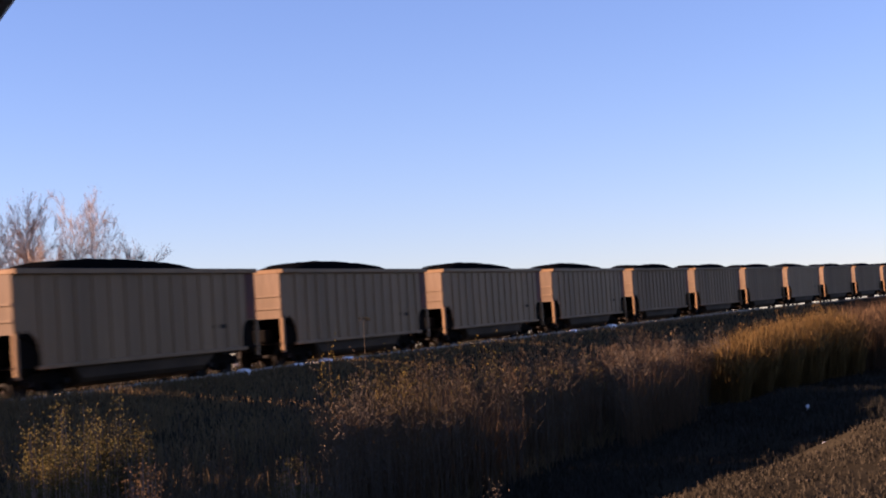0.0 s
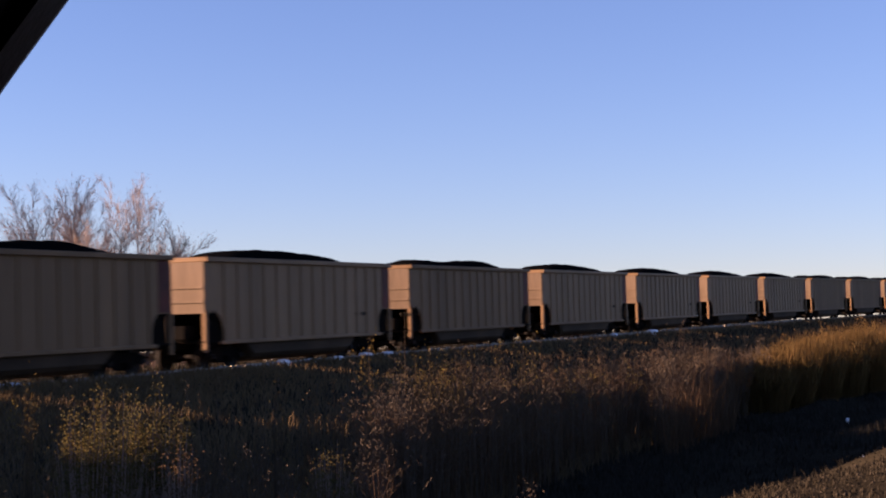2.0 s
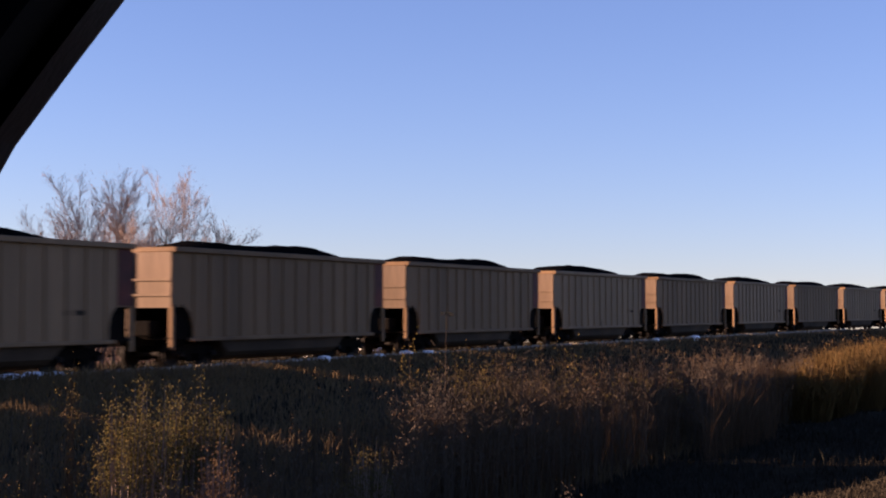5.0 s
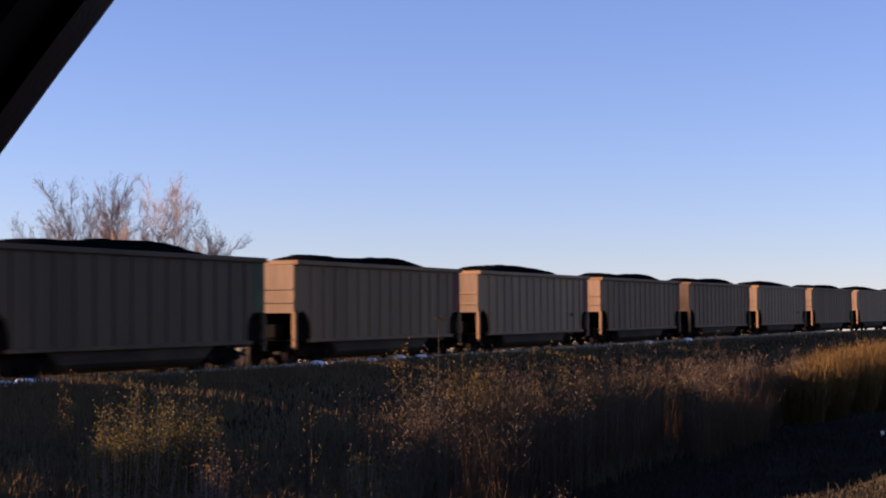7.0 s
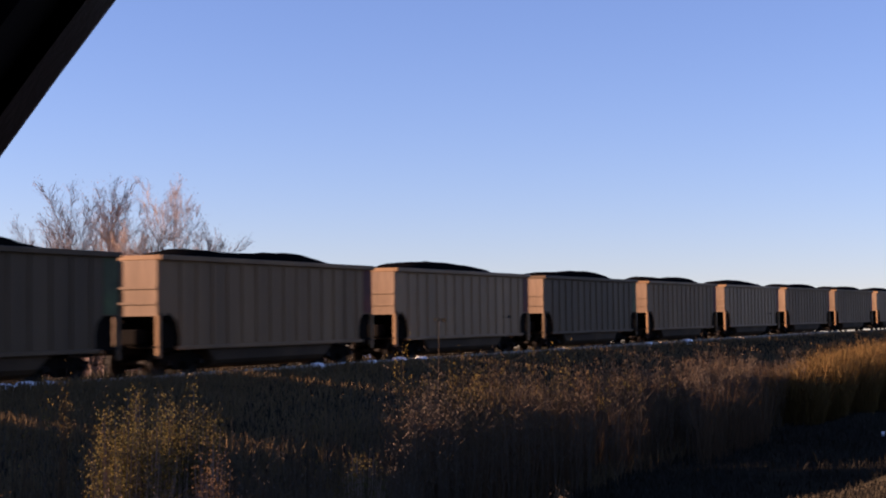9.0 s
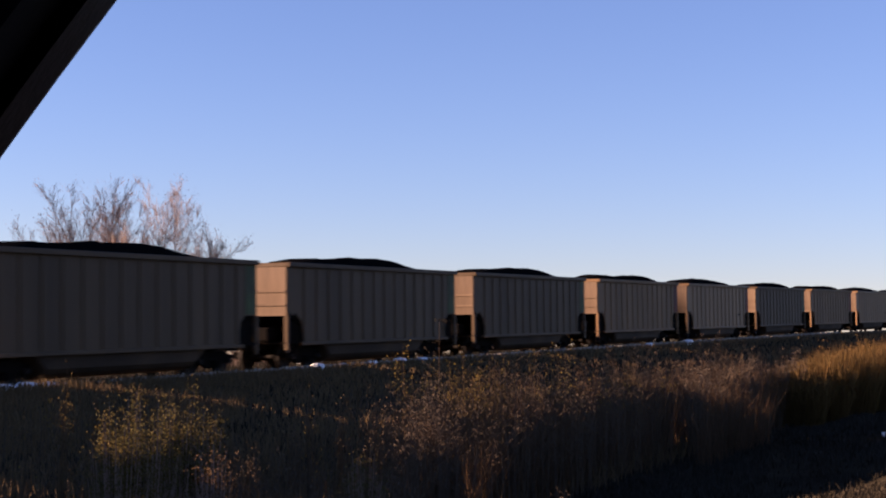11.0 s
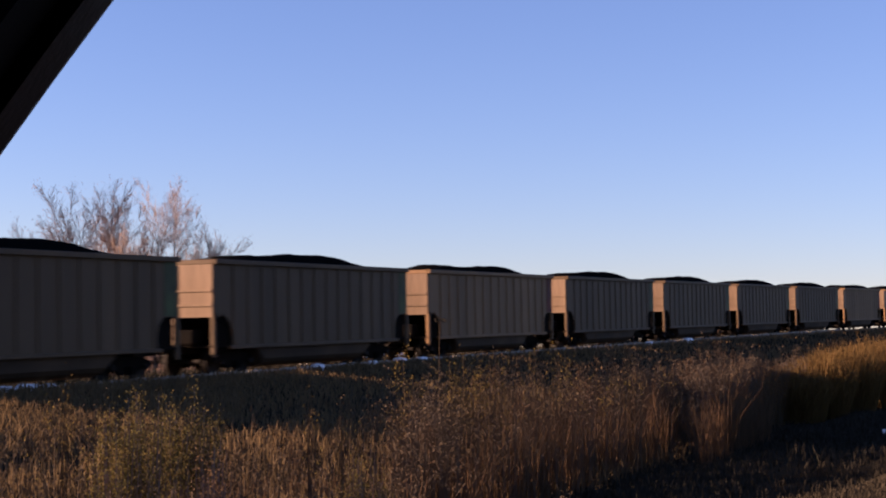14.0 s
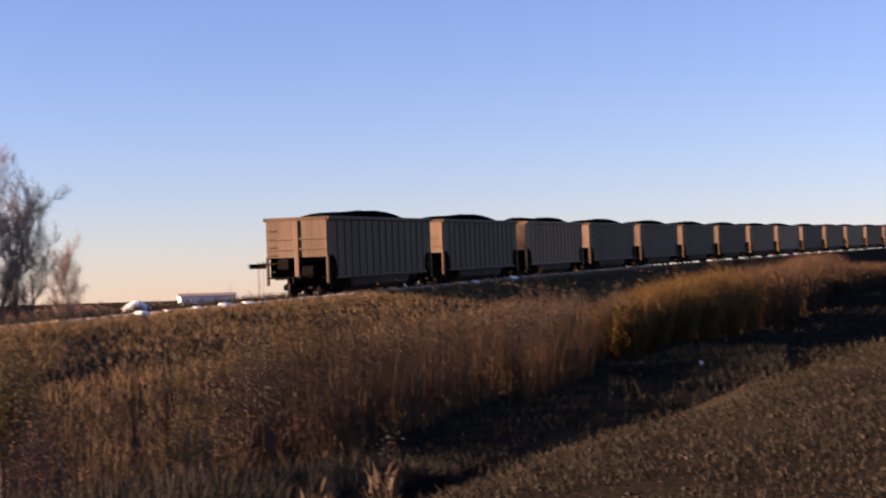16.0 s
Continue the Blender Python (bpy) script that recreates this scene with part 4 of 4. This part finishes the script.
# ---- trees behind the track ----
def tree_shapes(seed, height, stems=3, leaf_n=900):
    """A several-stemmed poplar: steep limbs, many fine upright twigs, few leaves."""
    r = np.random.default_rng(seed)
    wood, twig, leaf = Shape(), Shape(), Shape()

    def limb(p, d, length, rad, level):
        steps = (7, 5, 3, 2)[level]
        q = p
        for k in range(steps):
            u = (k + 1) / steps
            d = (d + Vector(r.normal(0, 0.05 + 0.02 * level, 3)) + Vector((0, 0, (0.02, 0.06, 0.09, 0.08)[level]))).normalized()
            e = q + d * length / steps
            r0, r1 = rad * (1 - 0.85 * (u - 1 / steps)), rad * (1 - 0.85 * u)
            (wood if level < 2 else twig).tube(q, e, max(r0, 0.006), max(r1, 0.0035), (7, 5, 3, 3)[level], False)
            if level < 3:
                shoots = (3, 3, 4)[level] if not (level == 0 and k < 1) else 0
                for j in range(shoots):
                    side = Matrix.Rotation(r.uniform(0, 2 * math.pi), 3, d) @ d.orthogonal().normalized()
                    out = (d * r.uniform(0.75, 1.1) + side * r.uniform(0.32, 0.74)).normalized()
                    size = length * (0.40, 0.48, 0.62)[level] * r.uniform(0.6, 1.15) * ((1.15 - 0.6 * u) if level else (1.15 - 0.3 * u))
                    limb(q + (e - q) * r.uniform(0, 1), out, size, max(0.009, r1 * 0.5), level + 1)
            q = e
        if level >= 2 and len(leaf.f) < leaf_n and r.uniform() < 0.3:
            for j in range(2):
                leaf_quad(r, leaf, q + Vector(r.normal(0, 0.2, 3)), r.uniform(0.03, 0.06))
    for k in range(stems):
        a = 2 * math.pi * k / stems + r.uniform(0, 1)
        limb(Vector((math.cos(a) * 0.35, math.sin(a) * 0.35, -0.2)), Vector((math.cos(a) * 0.14, math.sin(a) * 0.14, 1)).normalized(), height * r.uniform(0.72, 0.88), height * 0.011, 0)
    return wood, twig, leaf


def tree(seed, height, label, **kw):
    wood, twig, leaf = tree_shapes(seed, height, **kw)
    ob = tagged(new("tree"), label, "tree", group="bare trees behind the track")
    part("trunk", wood, M_BARK, ob)
    tagged(part("crown", twig, M_TWIG, ob, "dense pale bare twigs"), kind="stuff")
    tagged(part("foliage", leaf, M_DEADLEAF, ob, "few withered brown leaves"), kind="stuff")
    return ob


TREE_LABEL = "bare autumn poplar with a few withered leaves in the field"
trees = [tree(11, 13.2, TREE_LABEL, stems=3, leaf_n=9000), tree(23, 13.0, TREE_LABEL, stems=2, leaf_n=9000), tree(37, 10.6, TREE_LABEL, stems=2, leaf_n=9000)]


def plant_tree(k, heading, dist, turn, scale, first=set()):
    a = radians(heading)
    x, y = dist * math.cos(a), dist * math.sin(a)
    m = pose(x, y, ground_z(x, y), 0, 0, turn)
    ob = trees[k]
    if k in first:
        ob = copy_thing(trees[k], m)
    first.add(k)
    ob.matrix_basis = m @ Matrix.Diagonal((scale, scale, scale, 1))


for k, heading, dist, turn, scale in ((0, 35.45, 100, 0, 0.98), (1, 34.3, 102, 130, 0.96), (1, 33.4, 99, 300, 0.94), (1, 32.4, 100, 40, 0.95), (1, 36.3, 104, 80, 0.72), (2, 37.3, 101, 250, 0.92), (2, 38.1, 102, 30, 0.7), (2, 31.4, 101, 90, 0.88), (2, 30.0, 105, 60, 0.6),
                                      (0, 34.8, 110, 200, 0.8), (0, 41.4, 112, 300, 0.82), (1, 40.2, 108, 20, 0.75), (2, 42.8, 106, 170, 0.9), (0, 44.5, 115, 70, 0.7), (2, 24.2, 160, 30, 0.24), (2, 26.9, 170, 90, 0.2)):
    plant_tree(k, heading, dist, turn, scale)

# low far scrub along the field's edge
s, lf = Shape(), Shape()
for k in range(240):
    a, d = radians(rng.uniform(24, 47)), rng.uniform(115, 170)
    x, y = d * math.cos(a), d * math.sin(a)
    z = ground_z(x, y)
    hh = rng.uniform(0.7, 2.0)
    for j in range(5):
        e = Vector((x + rng.normal(0, 0.7), y + rng.normal(0, 0.7), z + hh * rng.uniform(0.6, 1.1)))
        s.tube((x, y, z - 0.1), e, 0.04, 0.015, 3, False)
        for q in range(16):
            leaf_quad(rng, lf, e + Vector(rng.normal(0, 0.4, 3)) * Vector((1, 1, 0.8)).length * 0.5, 0.13)
ob = tagged(new("far_scrub", s.mesh("far_scrub", M_TWIG)), "low brown scrub at the far edge of the field", "scrub", kind="stuff")
o2 = new("scrub_leaves", lf.mesh("scrub_leaves", M_DEADLEAF))
o2.parent = ob
o2["kind"] = "stuff"

# loose crushed stone on the near shoulder of the ballast
stone_rng = np.random.default_rng(17)
s = Shape()
for k in range(7000):
    x = 14 + 120 * stone_rng.uniform(0, 1) ** 1.3
    off = -stone_rng.uniform(1.2, 2.65)
    y, turn = track_pose(x)
    r = stone_rng.uniform(0.03, 0.075) * (1 + x / 150)
    c = Vector((x - off * math.sin(radians(turn)), y + off * math.cos(radians(turn)), track_z(x) + (0.1 if off < -2.25 else -0.165 + 0.42 * max(0.0, -off - 1.6)) + r * 0.3))
    p = [Vector(q) * r * stone_rng.uniform(0.7, 1.3) for q in ((1, 0, 0), (-0.9, 0.3, 0), (0, 1, 0.1), (0.2, -1, 0), (0, 0, 0.85), (0, 0, -0.7))]
    s.add([c + q for q in p], [(0, 2, 4), (2, 1, 4), (1, 3, 4), (3, 0, 4), (2, 0, 5), (1, 2, 5), (3, 1, 5), (0, 3, 5)])
tagged(new("crushed_stone", s.mesh("crushed_stone", M_LIMESTONE)), "pale crushed stone loose on the ballast's shoulder", "crushed stone", kind="stuff")

# white slabs added for the bright glints at the ballast's edge, headings fitted to the camera's view
for heading, toe, size, long in ((27.3, -2.55, 0.22, 1.8), (26.3, -2.5, 0.15, 2.4), (25.3, -2.5, 0.17, 2.2), (24.3, -2.5, 0.24, 2.2), (23.5, -2.5, 0.2, 1.8), (13.8, -2.5, 0.26, 3.4), (15.2, -2.5, 0.2, 2.6), (38.4, -2.65, 0.22, 2.8), (37.6, -2.6, 0.24, 3.0), (36.9, -2.65, 0.2, 2.6), (40.0, -2.65, 0.22, 2.6)):
    x = 26.0 / math.tan(radians(heading))
    for k in range(6):
        x = (track_y(x) + toe) / math.tan(radians(heading))
    y = track_y(x) + toe
    s = Shape()
    s.disc_profile((0, 0, 0), 2, [(-1.5 * size, 0.0), (-1.5 * size, 0.8 * size), (0.1 * size, size), (0.5 * size, 0.7 * size), (0.62 * size, 0.0)], 11)
    s.v = [tuple(c * (1 + 0.18 * noise.noise((p[0] * 9, p[1] * 9, p[2] * 9 + heading))) for c in p) for p in s.v]
    s.v = [(p[0] * long, p[1] * 1.3, p[2]) for p in s.v]
    ob = tagged(new("pale_stone", s.mesh("pale_stone", M_WHITE)), "flat white slab standing in for glints at the ballast's edge", "stone", group="pale stones by the track")
    ob.matrix_basis = pose(x, y, track_z(x) + 0.12, 0, 0, heading * 0.6)

# leaning pole with a pale cap among the trees
s = Shape()
s.tube((0, 0, -0.3), (0.35, -0.3, 7.9), 0.16, 0.11, 10)
a = radians(40.6)
px, py = 105 * math.cos(a), 105 * math.sin(a)
pole = tagged(new("leaning_pole"), "leaning weathered timber pole with a white cap", "pole")
pole.matrix_basis = pose(px, py, ground_z(px, py))
part("post", s, M_POLE, pole)
s = Shape()
s.box(0.05, 0.65, -0.55, -0.05, 7.85, 8.4, 0.05)
part("cap", s, M_WHITE, pole, "white box at the pole's top")

# far white shed, with a rusty roof, and a white car
sx, sy = 150 * math.cos(radians(25.0)), 150 * math.sin(radians(25.0))
shed = tagged(new("shed"), "long low white shed with a rusty gable roof, far off", "shed")
shed.matrix_basis = pose(sx, sy, ground_z(sx, sy), 0, 0, -60)
s = Shape()
s.box(-2.6, 2.6, -1.6, 1.6, -0.2, 2.7)
part("wall", s, M_WHITE, shed)
s = Shape()
s.prism([(-1.75, 2.68), (1.75, 2.68), (0, 2.95)], 0, -2.75, 2.75)
part("roof", s, M_ROOF, shed, "low rusty gable roof")
s = Shape()
s.box(-0.5, 0.5, -1.64, -1.598, -0.1, 1.9)
part("door", s, M_ROOF, shed)


# white sheet over a low heap beyond the rails
s = Shape()
nr, na = 6, 18
for i in range(nr + 1):
    for k in range(na):
        r, a = i / nr, 2 * math.pi * k / na
        fold = 1 + 0.10 * math.sin(5 * a + 1) * r
        s.v.append((1.0 * r * math.cos(a) * fold, 0.5 * r * math.sin(a) * fold, 0.8 * (1 - r ** 1.8) - 0.12 + 0.05 * noise.noise((r * 3, a * 2, 4))))
s.f = [(i * na + k, (i + 1) * na + k, (i + 1) * na + (k + 1) % na, i * na + (k + 1) % na) for i in range(nr) for k in range(na)]
hx, hy = 70 * math.cos(radians(27.5)), 70 * math.sin(radians(27.5))
ob = tagged(new("covered_heap", s.mesh("covered_heap", M_WHITE, smooth=True)), "low heap under a white sheet in the grass beyond the rails", "heap")
ob.matrix_basis = pose(hx, hy, ground_z(hx, hy) + 0.1, 0, 0, -62)

# trackside sign beyond the rails
s = Shape()
s.tube((0, 0, -0.3), (0, 0, 2.05), 0.03, sides=6)
sign = tagged(new("trackside_sign"), "dark blade sign on a thin post beyond the rails", "sign")
signx = 74.6
sign.matrix_basis = pose(signx, 31.8, ground_z(signx, 31.8), 0, 0, -66)
part("post", s, M_POLE, sign)
s = Shape()
s.box(-0.5, 0.5, -0.03, 0.03, 1.95, 2.2, 0.02)
part("blade", s, M_STEEL, sign)


# ---- the parked car's door frame, an arm's length from the eye ----
def door_uv(u, v, d):
    """A point of the window's plane: u to the right, v up, d metres out along heading 24."""
    p = SIDE * u + ahead(24, 0) * d + Vector((0, 0, v))
    return Vector((0, 0, EYE_Z)) + Matrix.Rotation(-math.atan(GRADE), 3, 'Y') @ p


INNER = [(-0.236, -0.20), (-0.234, -0.14), (-0.226, -0.09), (-0.215, -0.045), (-0.2, -0.010), (-0.187, 0.012), (-0.171, 0.036), (-0.156, 0.0635), (-0.134, 0.094), (-0.112, 0.1235), (-0.085, 0.157), (-0.058, 0.185), (-0.02, 0.205), (0.03, 0.212),
         (0.30, 0.215), (0.36, 0.20), (0.385, 0.16), (0.39, 0.0), (0.39, -0.18), (0.37, -0.215), (0.33, -0.225), (-0.20, -0.225), (-0.225, -0.218)]


def ring(grow0, grow1, d0, d1, wide=1.0):
    """A frame round the window opening, between two outsets from its edge and two depths."""
    n = len(INNER)
    s = Shape()
    loops = []
    for g, d, w in ((grow0, d0, 1.0), (grow1, d0, 1.0), (grow1, d1, wide), (grow0, d1, wide)):
        loop = []
        for i, q in enumerate(INNER):
            a, b2 = Vector(INNER[i - 1]), Vector(INNER[(i + 1) % n])
            nrm = Vector((-(b2 - a).y, (b2 - a).x)).normalized()
            loop.append(door_uv((q[0] + nrm.x * g) * w, (q[1] + nrm.y * g) * w, d))
        loops.append(loop)
    pts = [p for l in loops for p in l]
    f = []
    for k in range(4):
        for i in range(n):
            j = (i + 1) % n
            f.append((k * n + i, k * n + j, ((k + 1) % 4) * n + j, ((k + 1) % 4) * n + i))
    s.add(pts, f)
    return s


pickup = tagged(new("pickup_truck"), "dark parked pickup truck with an open side window", "pickup truck")
part("window_frame", ring(0.0065, 0.13, 0.53, 0.60), M_TRIM, pickup, "black window frame in shade")
part("door_reveal", ring(0.0, 0.014, 0.601, 0.65, 1.079), M_SKIN, pickup, "pale grey painted reveal of the door opening")
part("window_seal", ring(0.0, 0.0065, 0.57, 0.60), M_SEAL, pickup, "thin dark grey rubber window seal")


def shell(name, u0, u1, d0, d1, z0, z1, mat=M_TRIM, label="", bevel=0.01):
    """A panel of the truck: u along it (its nose at negative u), d across, z up."""
    sh = Shape()
    sh.box(u0, u1, d0, d1, z0, z1, bevel)
    sh.v = [tuple(SIDE * p[0] + ahead(24, 0) * p[1] + Vector((0, 0, p[2]))) for p in sh.v]
    return part(name, sh, mat, pickup, label)


# unseen cab panels, added to keep light off the window frame
shell("door_panel", -0.34, 0.50, 0.53, 0.60, 0.62, 1.50)
shell("roof", -0.30, 0.75, -1.15, 0.56, 2.13, 2.19)
shell("far_side", -0.60, 0.80, -1.22, -1.16, 0.62, 2.14)
shell("rear_wall", 0.66, 0.72, -1.15, 0.52, 0.62, 2.12)
shell("windscreen", -0.66, -0.60, -1.15, 0.50, 0.62, 2.12, M_GLASS, "opaque dark panel closing the windscreen opening")
shell("cab_floor", -0.60, 0.66, -1.15, 0.52, 0.58, 0.64)
shell("bonnet", -2.1, -0.70, -1.2, 0.58, 0.62, 1.30, bevel=0.12)
shell("load_bed", 0.76, 2.6, -1.2, 0.58, 0.62, 1.28, bevel=0.06)
tyre = Shape()
tyre.disc_profile((0, 0, 0), 1, [(-0.12, 0.0), (-0.12, 0.2), (-0.13, 0.22), (-0.11, 0.37), (0.11, 0.37), (0.13, 0.22), (0.12, 0.2), (0.12, 0.0)], 22)
for u in (-1.45, 1.75):
    for d in (-1.05, 0.43):
        p = SIDE * u + ahead(24, 0) * d
        part("wheel", tyre, M_STEEL, pickup, m=pose(p.x, p.y, ground_z(p.x, p.y) + 0.36, 0, 0, -66))

# sleepers, last of the track
s = Shape()
s.box(-0.115, 0.115, -1.3, 1.3, -0.36, -0.174, 0.012)
tie = None
for i in range(300):
    x = 8 + 0.54 * i
    y, turn = track_pose(x)
    m = pose(x, y, track_z(x), 0, -math.degrees(math.atan(GRADE)), turn)
    tie = part("sleeper", s, M_TIE, ballast, m=m) if tie is None else again(tie, m)


# ---- what moves ----
def motions():
    for car, i in train:
        rows = []
        for t, gain in DRIFT:
            x = TAIL_AT + SPEED * (t - 15.6) + gain + i * PITCH
            x2 = x + LENGTH
            y1, y2 = track_y(x), track_y(x2)
            rows.append((t, pose(x, y1, GRADE * x, 0, -math.degrees(math.atan(GRADE)), math.degrees(math.atan2(y2 - y1, LENGTH)))))
        walk(car, rows)
    # the tail wagon's wheels roll
    for bogie in [o for o in train[0][0].children if o.name.startswith("truck")]:
        for wheel in [o for o in bogie.children if o.name.startswith("wheelset")]:
            p = wheel.matrix_basis.translation.copy()
            walk(wheel, [(k / 30, Matrix.Translation(p) @ pose(0, 0, 0, 0, math.degrees(SPEED * k / 30 / 0.457) % 360, 0)) for k in range(int(CLIP * 30) + 1)])


motions()
